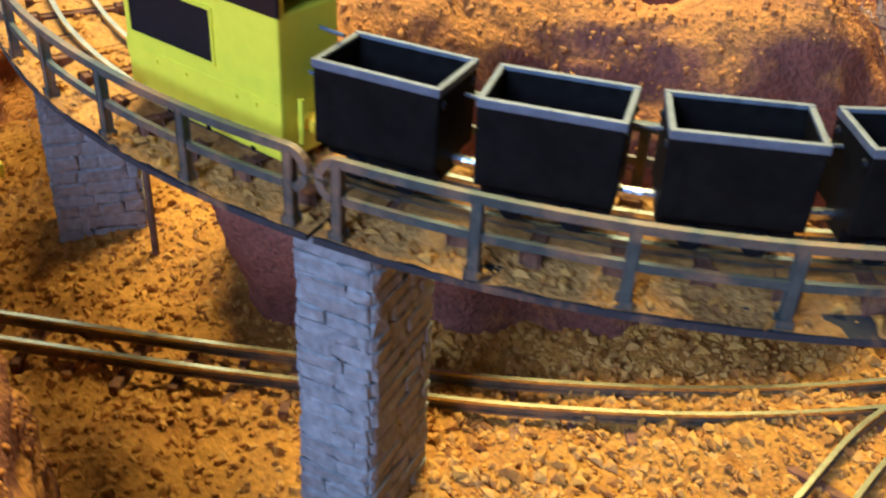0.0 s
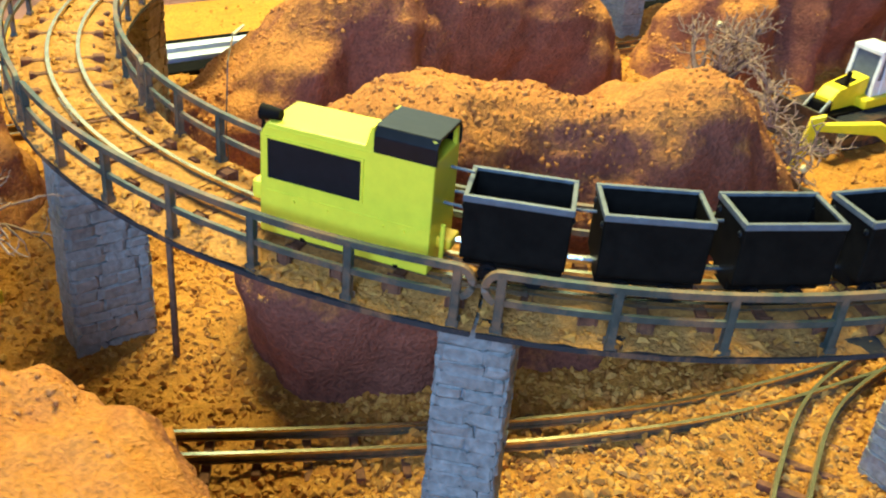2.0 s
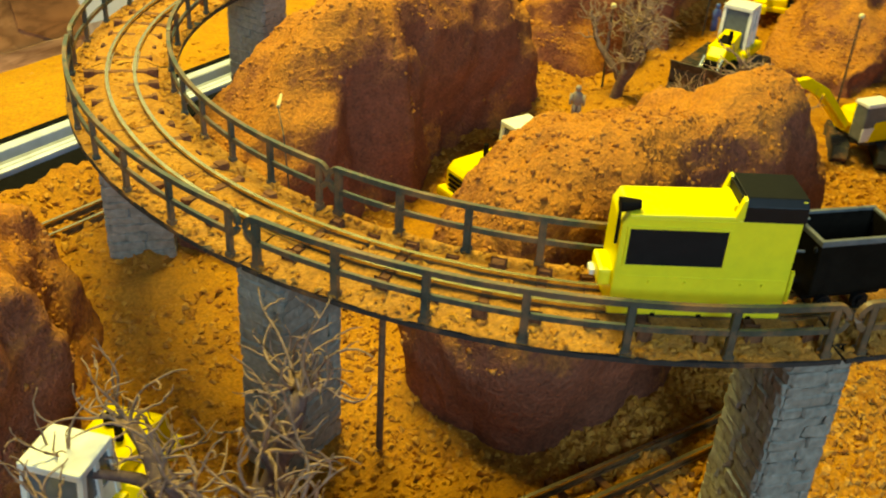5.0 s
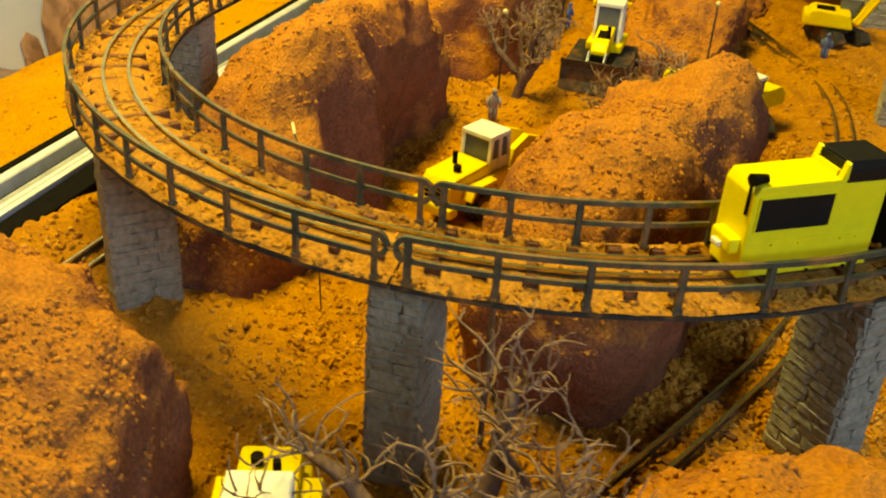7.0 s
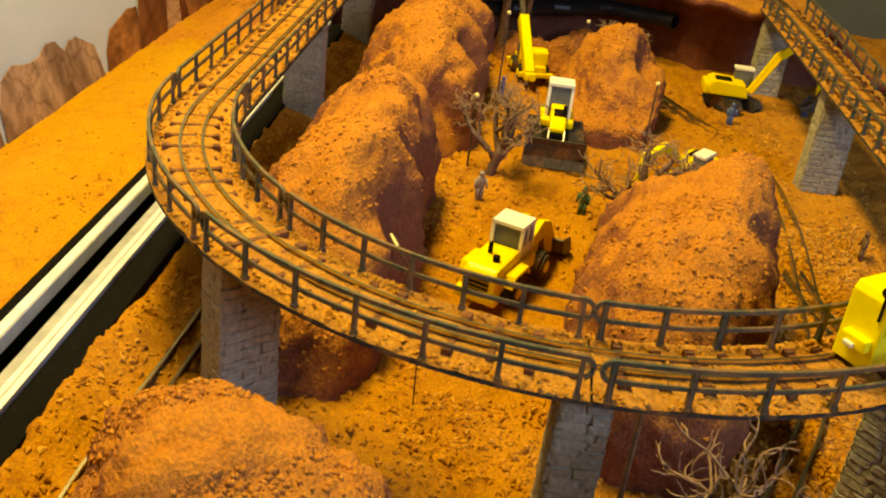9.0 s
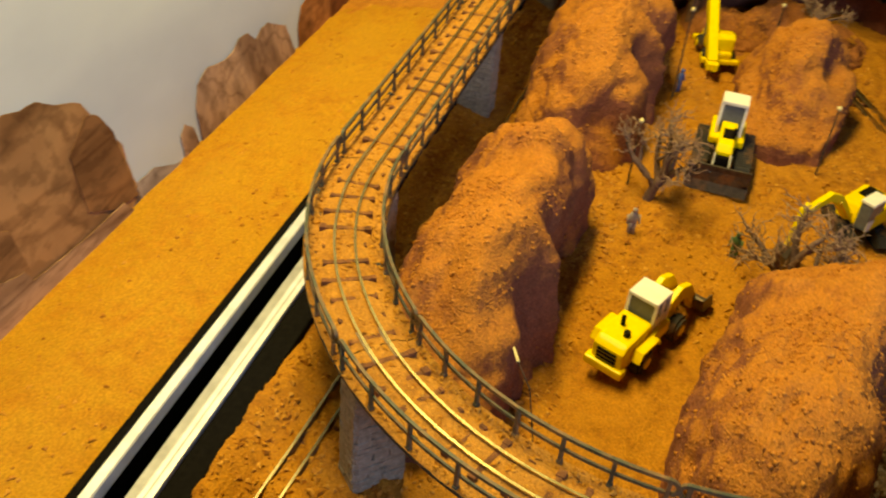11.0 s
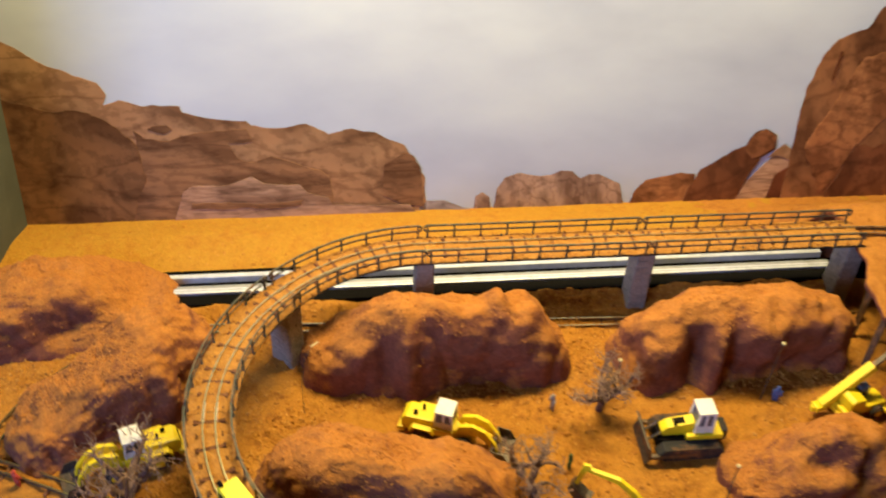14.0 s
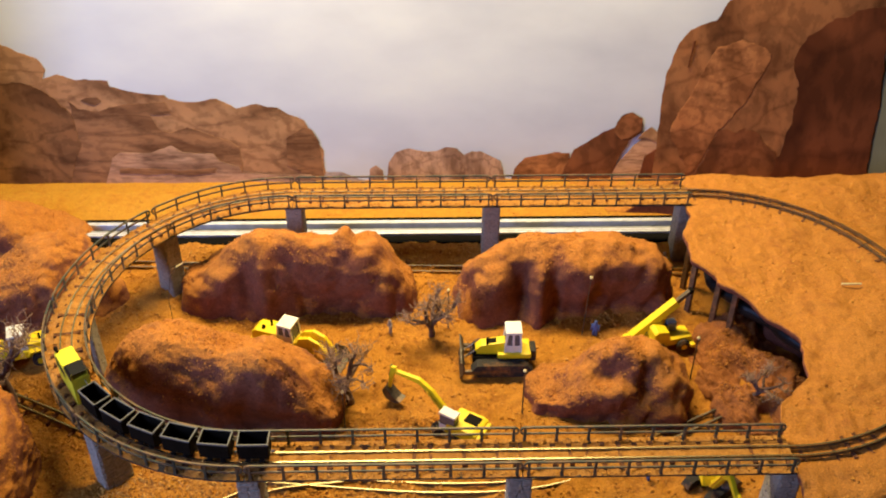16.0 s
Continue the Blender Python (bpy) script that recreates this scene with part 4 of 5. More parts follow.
def wagon(s, first=False):
    x, y, a = at_track(s)
    t = thing("mine_wagon", x, y, DECK + 0.066, a, "open black plastic mine wagon with a grey rim", "wagon", "wagons of the mine train")
    bm = bmesh.new()
    top, bot, h0, h1, w = (0.125, 0.080), (0.123, 0.079), 0.046, 0.206, 0.010
    def ring(l, b, z):
        return [bm.verts.new((sx * l, sy * b, z)) for sx, sy in ((-1, -1), (1, -1), (1, 1), (-1, 1))]
    rs = [ring(bot[0], bot[1], h0), ring(*top, h1), ring(top[0] - w, top[1] - w, h1), ring(bot[0] - w, bot[1] - w, h0 + 0.02)]
    for p, q in zip(rs, rs[1:]):
        for i in range(4):
            bm.faces.new((p[i], p[(i + 1) % 4], q[(i + 1) % 4], q[i]))
    bm.faces.new(rs[0][::-1])
    bm.faces.new(rs[-1])
    bmesh.ops.recalc_face_normals(bm, faces=bm.faces[:])
    bmesh.ops.bevel(bm, geom=bm.edges[:], offset=0.003, segments=1, affect="EDGES")
    part("tub", bm, mat_black, t)
    bm = bmesh.new()
    l, b, k = 0.127, 0.082, 0.012
    box(bm, -l, l, -b, -b + k, h1 - 0.012, h1 + 0.005, 0.003)
    box(bm, -l, l, b - k, b, h1 - 0.012, h1 + 0.005, 0.003)
    box(bm, -l, -l + k, -b + k, b - k, h1 - 0.012, h1 + 0.004, 0.003)
    box(bm, l - k, l, -b + k, b - k, h1 - 0.012, h1 + 0.004, 0.003)
    part("rim", bm, mat_greyrim, t, "worn grey rim")
    part("frame", boxed(-0.118, 0.118, -0.045, 0.045, 0.012, 0.056, 0.006), mat_black, t)
    for xx in (-0.055, 0.055):
        bm = bmesh.new()
        rod(bm, (xx, -0.058, 0.0), (xx, 0.058, 0.0), 0.008, n=8)
        for yy in (-0.05, 0.05):
            rod(bm, (xx, yy - 0.007, 0.001), (xx, yy + 0.007, 0.001), 0.024, n=18)
            rod(bm, (xx, yy - 0.016, 0.001), (xx, yy + 0.016, 0.001), 0.014, n=10)
        part("wheelset", bm, mat_roof, t, "glossy black wheels")
    for xx in (-0.14, 0.14):
        part("coupling", rod(bmesh.new(), (xx - 0.022, 0, 0.045), (xx + 0.022, 0, 0.045), 0.011), mat_chrome, t, "bright metal coupling")
        part("link", rod(bmesh.new(), (xx - 0.02, -0.03, 0.16), (xx + 0.02, -0.03, 0.16), 0.004), mat_greyrim, t)
    for yy in (-0.06, 0.06):
        for xx in (-0.122, 0.122):
            bm = bmesh.new()
            bmesh.ops.create_uvsphere(bm, u_segments=8, v_segments=6, radius=0.009, matrix=Matrix.Translation((xx, yy, 0.175)))
            part("rivet", bm, mat_roof, t)
    return t


locomotive(NOSE)
for i in range(6):
    wagon(NOSE - 0.455 - 0.172 - 0.305 * i)


# ---- construction machines ----
def tyre(t, x, y, r, w):
    bm = bmesh.new()
    rod(bm, (x, y - w / 2, r), (x, y + w / 2, r), r, n=20)
    bmesh.ops.bevel(bm, geom=[e for e in bm.edges if e.calc_face_angle(0) > 1], offset=r * 0.2, segments=2, affect="EDGES")
    tr = part("tyre", bm, mat_tyre, t, smooth=False)
    s = 1 if y > 0 else -1
    part("hub", rod(bmesh.new(), (x, y, r), (x, y + s * (w / 2 + 0.006), r), r * 0.5, r * 0.42, 14), mat_machine, tr, "yellow wheel hub")


def cab(t, x0, x1, w, z0, z1, mat=None):
    m = mat or mat_white
    bm = prism(bmesh.new(), [(x0, z0), (x1, z0), (x1 + 0.0, z0 + (z1 - z0) * 0.35), (x1 - 0.015, z1 - 0.022), (x0 + 0.008, z1 - 0.022)], -w / 2, w / 2, 0.004)
    c = part("cab", bm, mat_cabglass, t, "dark cab glazing")
    bm = boxed(x0 - 0.008, x1 + 0.004, -w / 2 - 0.008, w / 2 + 0.008, z1 - 0.026, z1, 0.007)
    part("roof", bm, m, c, "white cab roof")
    for yy in (-w / 2, w / 2):
        for xa, xb in ((x0, x0 + 0.008), (x1, x1 - 0.015), ((x0 + x1) / 2, (x0 + x1) / 2)):
            part("pillar", sweep(bmesh.new(), [(xa, yy, z0 - 0.004), (xa, yy * 1.001, z0 + (z1 - z0) * 0.35), (xb, yy * 1.001, z1 - 0.02)], 0.018, 0.018), m, c)
        part("door_panel", boxed(x0 + 0.003, x1 - 0.003, min(yy, yy * 1.05), max(yy, yy * 1.05), z0 - 0.004, z0 + (z1 - z0) * 0.33, 0.002), m, c)


def wheel_loader(x, y, rz, bucket_up=0.0, label="yellow toy wheel loader with a white cab"):
    t = thing("wheel_loader", x, y, ground_height(x, y) + 0.005, rz, label, "wheel loader", "construction machines")
    for xx in (-0.19, 0.19):
        for yy in (-0.115, 0.115):
            tyre(t, xx, yy, 0.085, 0.075)
    bm = prism(bmesh.new(), [(-0.40, 0.10), (-0.40, 0.235), (-0.36, 0.27), (-0.10, 0.285), (-0.06, 0.10)], -0.095, 0.095, 0.018)
    part("engine_hood", bm, mat_machine, t)
    for i in range(4):
        part("grille_slat", boxed(-0.408, -0.398, -0.06, 0.06, 0.13 + i * 0.026, 0.142 + i * 0.026, 0.002), mat_black, t)
    part("counterweight", boxed(-0.43, -0.36, -0.12, 0.12, 0.085, 0.14, 0.014), mat_machine, t)
    part("exhaust", rod(bmesh.new(), (-0.22, 0.03, 0.28), (-0.22, 0.03, 0.34), 0.013), mat_black, t)
    part("air_filter", rod(bmesh.new(), (-0.28, -0.035, 0.27), (-0.28, -0.035, 0.305), 0.02), mat_black, t)
    for yy in (-0.115, 0.115):
        part("rear_fender", prism(bmesh.new(), [(-0.30, 0.15), (-0.27, 0.20), (-0.12, 0.20), (-0.09, 0.16), (-0.08, 0.175), (-0.11, 0.22), (-0.28, 0.22), (-0.315, 0.16)], yy - 0.045, yy + 0.045, 0.004), mat_machine, t)
    cab(t, -0.09, 0.065, 0.17, 0.22, 0.415)
    part("platform", boxed(-0.10, 0.08, -0.12, 0.12, 0.13, 0.215, 0.012), mat_machine, t)
    part("front_frame", boxed(0.07, 0.28, -0.06, 0.06, 0.08, 0.20, 0.015), mat_machine, t)
    for yy in (-0.06, 0.06):
        part("lift_arm", prism(bmesh.new(), [(0.09, 0.17), (0.13, 0.28), (0.25, 0.325), (0.37, 0.28), (0.47, 0.15), (0.50, 0.06), (0.44, 0.05), (0.39, 0.15), (0.31, 0.215), (0.21, 0.20)], yy - 0.020, yy + 0.020, 0.007), mat_machine, t)
    part("tilt_cylinder", rod(bmesh.new(), (0.16, 0, 0.25), (0.42, 0, 0.17), 0.016), mat_gold, t)
    bm = bmesh.new()
    sec = [(0.44, 0.14), (0.46, 0.05), (0.52, 0.015), (0.62, 0.02), (0.62, 0.03), (0.53, 0.03), (0.475, 0.06), (0.455, 0.145)]
    prism(bm, sec, -0.15, 0.15)
    for yy in (-0.15, 0.142):
        prism(bm, [(0.44, 0.145), (0.46, 0.05), (0.52, 0.015), (0.62, 0.02), (0.56, 0.13)], yy, yy + 0.008)
    part("bucket", bm, mat_steel, t, "worn dark steel bucket")
    return t


def tracks(t, length, w, gauge, h):
    for yy in (-gauge / 2, gauge / 2):
        k = h / 2
        out = [(-length / 2 + k, 0), (length / 2 - k, 0), (length / 2, k), (length / 2 - k * 0.8, h), (-length / 2 + k * 0.8, h), (-length / 2, k)]
        c = part("crawler_track", prism(bmesh.new(), out, yy - w / 2, yy + w / 2, 0.008), mat_tyre, t, "dark crawler track")
        n = int(length / 0.035)
        for i in range(n):
            xx = -length / 2 + k + (length - 2 * k) * (i + 0.5) / n
            part("track_shoe", boxed(xx - 0.008, xx + 0.008, yy - w / 2 - 0.004, yy + w / 2 + 0.004, h - 0.004, h + 0.005), mat_tyre, c)


def bulldozer(x, y, rz):
    t = thing("bulldozer", x, y, ground_height(x, y) + 0.01, rz, "yellow toy bulldozer with a white cab and wide dark blade", "bulldozer", "construction machines")
    t.scale = (1.12, 1.12, 1.12)
    tracks(t, 0.56, 0.10, 0.27, 0.135)
    part("engine_hood", prism(bmesh.new(), [(-0.03, 0.157), (-0.03, 0.300), (0.19, 0.258), (0.235, 0.215), (0.235, 0.157)], -0.05, 0.05, 0.012), mat_machine, t)
    part("hood_stripe", prism(bmesh.new(), [(0.05, 0.283), (0.05, 0.290), (0.14, 0.273), (0.14, 0.266)], -0.03, 0.03, 0.001), mat_black, t, "black intake on the hood")
    part("grille", boxed(0.228, 0.262, -0.055, 0.055, 0.10, 0.195, 0.006), mat_black, t)
    part("exhaust", rod(bmesh.new(), (0.13, 0.035, 0.26), (0.13, 0.035, 0.34), 0.012), mat_black, t)
    part("body", boxed(-0.26, 0.04, -0.11, 0.11, 0.155, 0.205, 0.012), mat_machine, t)
    part("belly", boxed(-0.25, 0.26, -0.085, 0.085, 0.05, 0.154, 0.01), mat_black, t, "black underbody")
    cab(t, -0.165, -0.03, 0.150, 0.205, 0.435)
    part("rear_winch", boxed(-0.31, -0.25, -0.07, 0.07, 0.09, 0.21, 0.012), mat_tyre, t)
    bm = bmesh.new()
    prism(bm, [(0.36, 0.0), (0.335, 0.06), (0.335, 0.14), (0.36, 0.19), (0.375, 0.19), (0.35, 0.14), (0.35, 0.06), (0.38, 0.0)], -0.195, 0.195, 0.003)
    part("blade", bm, mat_steel, t, "dusty dark dozer blade")
    for yy in (-0.175, 0.175):
        part("push_arm", sweep(bmesh.new(), [(-0.05, yy, 0.07), (0.2, yy, 0.06), (0.35, yy, 0.06)], 0.03, 0.035), mat_steel, t)
    for yy in (-0.05, 0.05):
        part("lift_cylinder", rod(bmesh.new(), (0.24, yy, 0.21), (0.345, yy, 0.12), 0.011), mat_chrome, t)
    return t


def excavator(x, y, rz, swing, label, reach=1.0, lift=1.0):
    t = thing("excavator", x, y, ground_height(x, y) + 0.01, rz, label, "excavator", "construction machines")
    tracks(t, 0.46, 0.085, 0.24, 0.105)
    up = part("slewing_ring", rod(bmesh.new(), (0, 0, 0.09), (0, 0, 0.13), 0.09, n=20), mat_tyre, t)
    up.rotation_euler = (0, 0, radians(swing))
    part("house", prism(bmesh.new(), [(-0.24, 0.13), (-0.25, 0.24), (-0.20, 0.26), (0.06, 0.25), (0.10, 0.13)], -0.13, 0.13, 0.016), mat_machine, up)
    part("engine_vent", boxed(-0.20, -0.06, -0.09, 0.02, 0.258, 0.268, 0.003), mat_black, up)
    part("counterweight", boxed(-0.29, -0.22, -0.125, 0.125, 0.125, 0.225, 0.025), mat_machine, up)
    part("cab_glass", boxed(-0.02, 0.14, 0.035, 0.125, 0.14, 0.345, 0.012), mat_cabglass, up, "dark cab glazing")
    part("cab_roof", boxed(-0.03, 0.145, 0.03, 0.13, 0.335, 0.36, 0.008), mat_white, up, "white cab roof")
    part("cab_side", boxed(-0.022, 0.142, 0.122, 0.128, 0.14, 0.22, 0.002), mat_white, up)
    L, H = reach, lift
    part("boom", prism(bmesh.new(), [(0.05, 0.18), (0.10, 0.20), (0.28 * L, 0.42 * H), (0.42 * L, 0.50 * H), (0.72 * L, 0.47 * H), (0.72 * L, 0.44 * H), (0.43 * L, 0.44 * H), (0.33 * L, 0.37 * H), (0.15, 0.16)], -0.055, -0.015, 0.007), mat_machine, up)
    for yy in (-0.066, -0.004):
        part("boom_cylinder", rod(bmesh.new(), (0.13, yy, 0.17), (0.33 * L, yy, 0.40 * H), 0.011), mat_gold, up)
    part("stick", prism(bmesh.new(), [(0.66 * L, 0.52 * H), (0.72 * L, 0.50 * H), (0.76 * L, 0.22 * H), (0.73 * L, 0.20), (0.69 * L, 0.40 * H)], -0.05, -0.02, 0.006), mat_machine, up)
    bm = bmesh.new()
    prism(bm, [(0.77 * L, 0.24 * H), (0.80 * L, 0.16), (0.76 * L, 0.08), (0.66 * L, 0.07), (0.60 * L, 0.11), (0.65 * L, 0.12), (0.70 * L, 0.16)], -0.09, 0.02, 0.006)
    part("bucket", bm, mat_gold if reach < 0.95 else mat_steel, up, "digging bucket")
    return t


def crane(x, y, rz):
    t = thing("mobile_crane", x, y, ground_height(x, y) + 0.01, rz, "yellow toy mobile crane with a raised telescopic jib", "crane", "construction machines")
    for xx in (-0.13, 0.13):
        for yy in (-0.11, 0.11):
            tyre(t, xx, yy, 0.072, 0.06)
    part("chassis", boxed(-0.24, 0.24, -0.09, 0.09, 0.08, 0.16, 0.015), mat_machine, t)
    part("house", prism(bmesh.new(), [(-0.20, 0.16), (-0.20, 0.27), (-0.16, 0.30), (-0.04, 0.28), (-0.01, 0.16)], -0.10, 0.10, 0.014), mat_machine, t)
    part("outrigger", boxed(0.20, 0.255, -0.16, 0.16, 0.06, 0.10, 0.01), mat_machine, t)
    part("outrigger", boxed(-0.255, -0.20, -0.16, 0.16, 0.06, 0.10, 0.01), mat_machine, t)
    part("operator_cab", boxed(0.0, 0.11, 0.03, 0.11, 0.16, 0.28, 0.015), mat_cabglass, t, "dark glazed cab")
    a, b = Vector((-0.36, 0.10, 0.13)), Vector((0.10, 0.10, 0.50))
    part("jib", sweep(bmesh.new(), [a, b], 0.08, 0.085), mat_machine, t)
    part("jib_extension", sweep(bmesh.new(), [a.lerp(b, 0.9), b + (b - a) * 0.32], 0.042, 0.042), mat_steel, t, "dark lattice extension")
    part("jib_cylinder", rod(bmesh.new(), (-0.02, 0.10, 0.15), (0.0, 0.10, 0.36), 0.016), mat_gold, t)
    part("jib_foot", boxed(-0.44, -0.32, 0.05, 0.15, 0.085, 0.15, 0.014), mat_machine, t)
    part("jib_hook", prism(bmesh.new(), [(-0.44, 0.09), (-0.48, 0.10), (-0.48, 0.16), (-0.455, 0.16), (-0.45, 0.12), (-0.42, 0.12)], 0.07, 0.11, 0.004), mat_machine, t)
    part("hook_block", boxed(0.22, 0.26, 0.075, 0.125, 0.58, 0.64, 0.006), mat_black, t)
    return t


wheel_loader(0.07, 0.27, -22)
wheel_loader(-2.66, 0.16, 200, label="yellow toy wheel loader with a white cab beside the track")
bulldozer(2.22, 0.03, 180)
excavator(1.76, -0.93, 20, 127, "yellow toy excavator with its long arm stretched out", 1.08, 0.98)
excavator(4.0, -1.58, 35, -125, "yellow toy excavator digging below the mesa", 0.95, 1.3)
crane(3.96, 0.26, 15)


# ---- dead trees ----
def tube(bm, pts, rad, n):
    rings = []
    for i, (q, r) in enumerate(zip(pts, rad)):
        d = (pts[min(i + 1, len(pts) - 1)] - pts[max(i - 1, 0)]).normalized()
        u = d.orthogonal().normalized()
        w = d.cross(u)
        rings.append([bm.verts.new(q + (u * math.cos(2 * math.pi * j / n) + w * math.sin(2 * math.pi * j / n)) * r) for j in range(n)])
    for a, b in zip(rings, rings[1:]):
        for j in range(n):
            bm.faces.new((a[j], a[(j + 1) % n], b[(j + 1) % n], b[j]))
    bm.faces.new(rings[-1])


def tree(x, y, h, seed, lean, label, spread=1.0, z=0.0, limbs=4, name="dead_tree", category="tree", group="dead trees"):
    """A dead tree: a few thick crooked limbs ending in bunches of thin curly twigs."""
    rnd = random.Random(seed)
    t = thing(name, x, y, z, 0, label, category, group)
    twigs = bmesh.new()

    def wander(p, d, length, r0, r1, k, bend, lift):
        pts, rad, turn = [p.copy()], [r0], Vector((rnd.uniform(-1, 1), rnd.uniform(-1, 1), rnd.uniform(-1, 1)))
        for i in range(k):
            turn = (turn * 0.6 + Vector((rnd.uniform(-1, 1), rnd.uniform(-1, 1), rnd.uniform(-1, 1)))).normalized()
            d = (d + turn * bend + Vector((0, 0, lift))).normalized()
            p = p + d * length / k
            pts.append(p.copy())
            rad.append(r0 + (r1 - r0) * (i + 1) / k)
        return pts, rad, d

    def bunch(p, d, count, size):
        for i in range(count):
            e = (d * 0.6 + Vector((rnd.uniform(-1, 1), rnd.uniform(-1, 1), rnd.uniform(-0.45, 0.8)))).normalized()
            pts, rad, dd = wander(p, e, size * rnd.uniform(0.5, 1.1), 0.0064, 0.0017, 9, 0.40, 0.05)
            tube(twigs, pts, rad, 4)
            for q in (pts[3], pts[5], pts[7]):
                if rnd.random() < 0.75:
                    f = (dd + Vector((rnd.uniform(-1, 1), rnd.uniform(-1, 1), rnd.uniform(-0.4, 0.8))) * 1.1).normalized()
                    p2, r2, _ = wander(q, f, size * rnd.uniform(0.2, 0.5), 0.0040, 0.0013, 6, 0.45, 0.05)
                    tube(twigs, p2, r2, 4)

    up = Vector((*lean, 1)).normalized()
    base = Vector((0, 0, -0.03))
    pts, rad, _ = wander(base, up, h * 0.42, 0.046 * h / 0.8, 0.034 * h / 0.8, 5, 0.16, 0.1)
    bm = bmesh.new()
    tube(bm, pts, rad, 8)
    part("trunk", bm, mat_bark, t, smooth=True)
    for i in range(limbs):
        a = i * 2 * math.pi / limbs + rnd.uniform(-0.4, 0.4)
        p0 = pts[-1 - (i % 3)]
        d = Vector((math.cos(a) * spread, math.sin(a) * spread, rnd.uniform(0.45, 0.95))).normalized()
        lp, lr, ld = wander(p0, d, h * rnd.uniform(0.42, 0.62), 0.033 * h / 0.8, 0.015 * h / 0.8, 8, 0.28, 0.10)
        bm = bmesh.new()
        tube(bm, lp, lr, 7)
        f = (ld + Vector((rnd.uniform(-1, 1), rnd.uniform(-1, 1), rnd.uniform(-0.2, 0.7)))).normalized()
        fp, fr, fd = wander(lp[4], f, h * rnd.uniform(0.2, 0.34), 0.017 * h / 0.7, 0.008 * h / 0.7, 6, 0.35, 0.05)
        tube(bm, fp, fr, 6)
        part("limb", bm, mat_bark, t, smooth=True)
        bunch(lp[-1], ld, 9, h * 0.27)
        bunch(lp[6], ld, 5, h * 0.24)
        bunch(fp[-1], fd, 8, h * 0.25)
    part("crown", twigs, mat_twig, t, "tan bunches of curly twigs", smooth=True)
    return t


tree(-2.58, -0.42, 1.0, 11, (0.05, 0.05), "bare grey dead tree beside a bridge pier", 1.5, limbs=5)
tree(0.72, -0.48, 0.78, 12, (0.05, 0.05), "bare grey-brown dead tree between loader and excavator", 1.1, limbs=6)
tree(1.52, 0.46, 0.68, 13, (0.0, 0.0), "bare thorny dead tree between two rocks", 0.55, limbs=6)
tree(4.62, -0.55, 0.42, 14, (0.6, -0.2), "tangled dark dead root lying on the rubble", 2.0, 0.12, 5, "dead_root", "root", "dead trees")


# ---- mesa underside: black tube, timber props ----
def bay_tube():
    pts = [Vector((rim_x(y) + 0.30, y, 0.44)) for y in [1.2 - 2.3 * i / 30 for i in range(31)]]
    bm = bmesh.new()
    rings = []
    for i, p in enumerate(pts):
        d = (pts[min(i + 1, 30)] - pts[max(i - 1, 0)]).normalized()
        sd = d.cross(Vector((0, 0, 1))).normalized()
        rings.append([bm.verts.new(p + 0.075 * (sd * math.cos(2 * math.pi * j / 14) + Vector((0, 0, 1)) * math.sin(2 * math.pi * j / 14))) for j in range(14)])
    for a, b in zip(rings, rings[1:]):
        for j in range(14):
            bm.faces.new((a[j], b[j], b[(j + 1) % 14], a[(j + 1) % 14]))
    bmesh.ops.recalc_face_normals(bm, faces=bm.faces[:])
    t = part("black_tube", bm, mat_roof, None, "glossy black tube running under the mesa's overhang")
    return tagged(t, category="tube")


bay_tube()
for x, y, h in ((4.36, 1.25, 0.70), (4.32, 0.85, 0.70), (4.50, 0.55, 0.68), (4.62, 0.35, 0.66)):
    t = boxed(-0.028, 0.028, -0.028, 0.028, -0.05, h, 0.006)
    ob = part("timber_prop", t, mat_timber, None, "weathered timber prop under the mesa")
    ob.matrix_world = pose(x * U, y * U, 0, 0, 0, 10 * x)
    tagged(ob, category="post", group="timber props")


# ---- small lamps, figures and slivers ----
def lamp_post(x, y, h, lean=(0, 0), z=0.0, thick=1.0, mat=None):
    t = thing("lamp_post", x, y, z, 0, "thin wire lamp post with a tiny pale head", "lamp post", "miniature lamp posts")
    top = Vector((lean[0], lean[1], h))
    part("pole", rod(bmesh.new(), (0, 0, -0.05), top, 0.008 * thick, 0.006 * thick, 8), mat or mat_steel, t)
    bm = bmesh.new()
    bmesh.ops.create_uvsphere(bm, u_segments=10, v_segments=8, radius=0.018, matrix=Matrix.Translation(top))
    part("lamp_head", bm, mat_pale, t, "pale lamp head")
    return t


lamp_post(0.68, -0.80, 0.47)
lamp_post(1.70, 0.62, 0.52)
lamp_post(3.12, 0.50, 0.76, (0.03, 0.0))
lamp_post(2.38, -0.66, 0.58)
lamp_post(4.12, -0.2, 0.55)


def figure(x, y, rz, mat, label, z=None, s=1.0):
    bm = bmesh.new()
    for yy in (-0.014, 0.014):
        rod(bm, (0, yy, 0), (0, yy, 0.09), 0.013, 0.015, 8)
    bmesh.ops.create_uvsphere(bm, u_segments=10, v_segments=8, radius=1, matrix=Matrix.Translation((0, 0, 0.125)) @ Matrix.Diagonal((0.022, 0.034, 0.05, 1)))
    bmesh.ops.create_uvsphere(bm, u_segments=10, v_segments=8, radius=0.018, matrix=Matrix.Translation((0.003, 0, 0.188)))
    for yy in (-0.036, 0.036):
        rod(bm, (0, yy, 0.15), (0.02, yy * 1.1, 0.09), 0.009, 0.007, 6)
    ob = part("figurine", bm, mat, None, label, smooth=True)
    ob.matrix_world = pose(x * U, y * U, (ground_height(x, y) if z is None else z) * U, 0, 0, rz)
    return tagged(ob, category="figurine", group="tiny painted figurines")


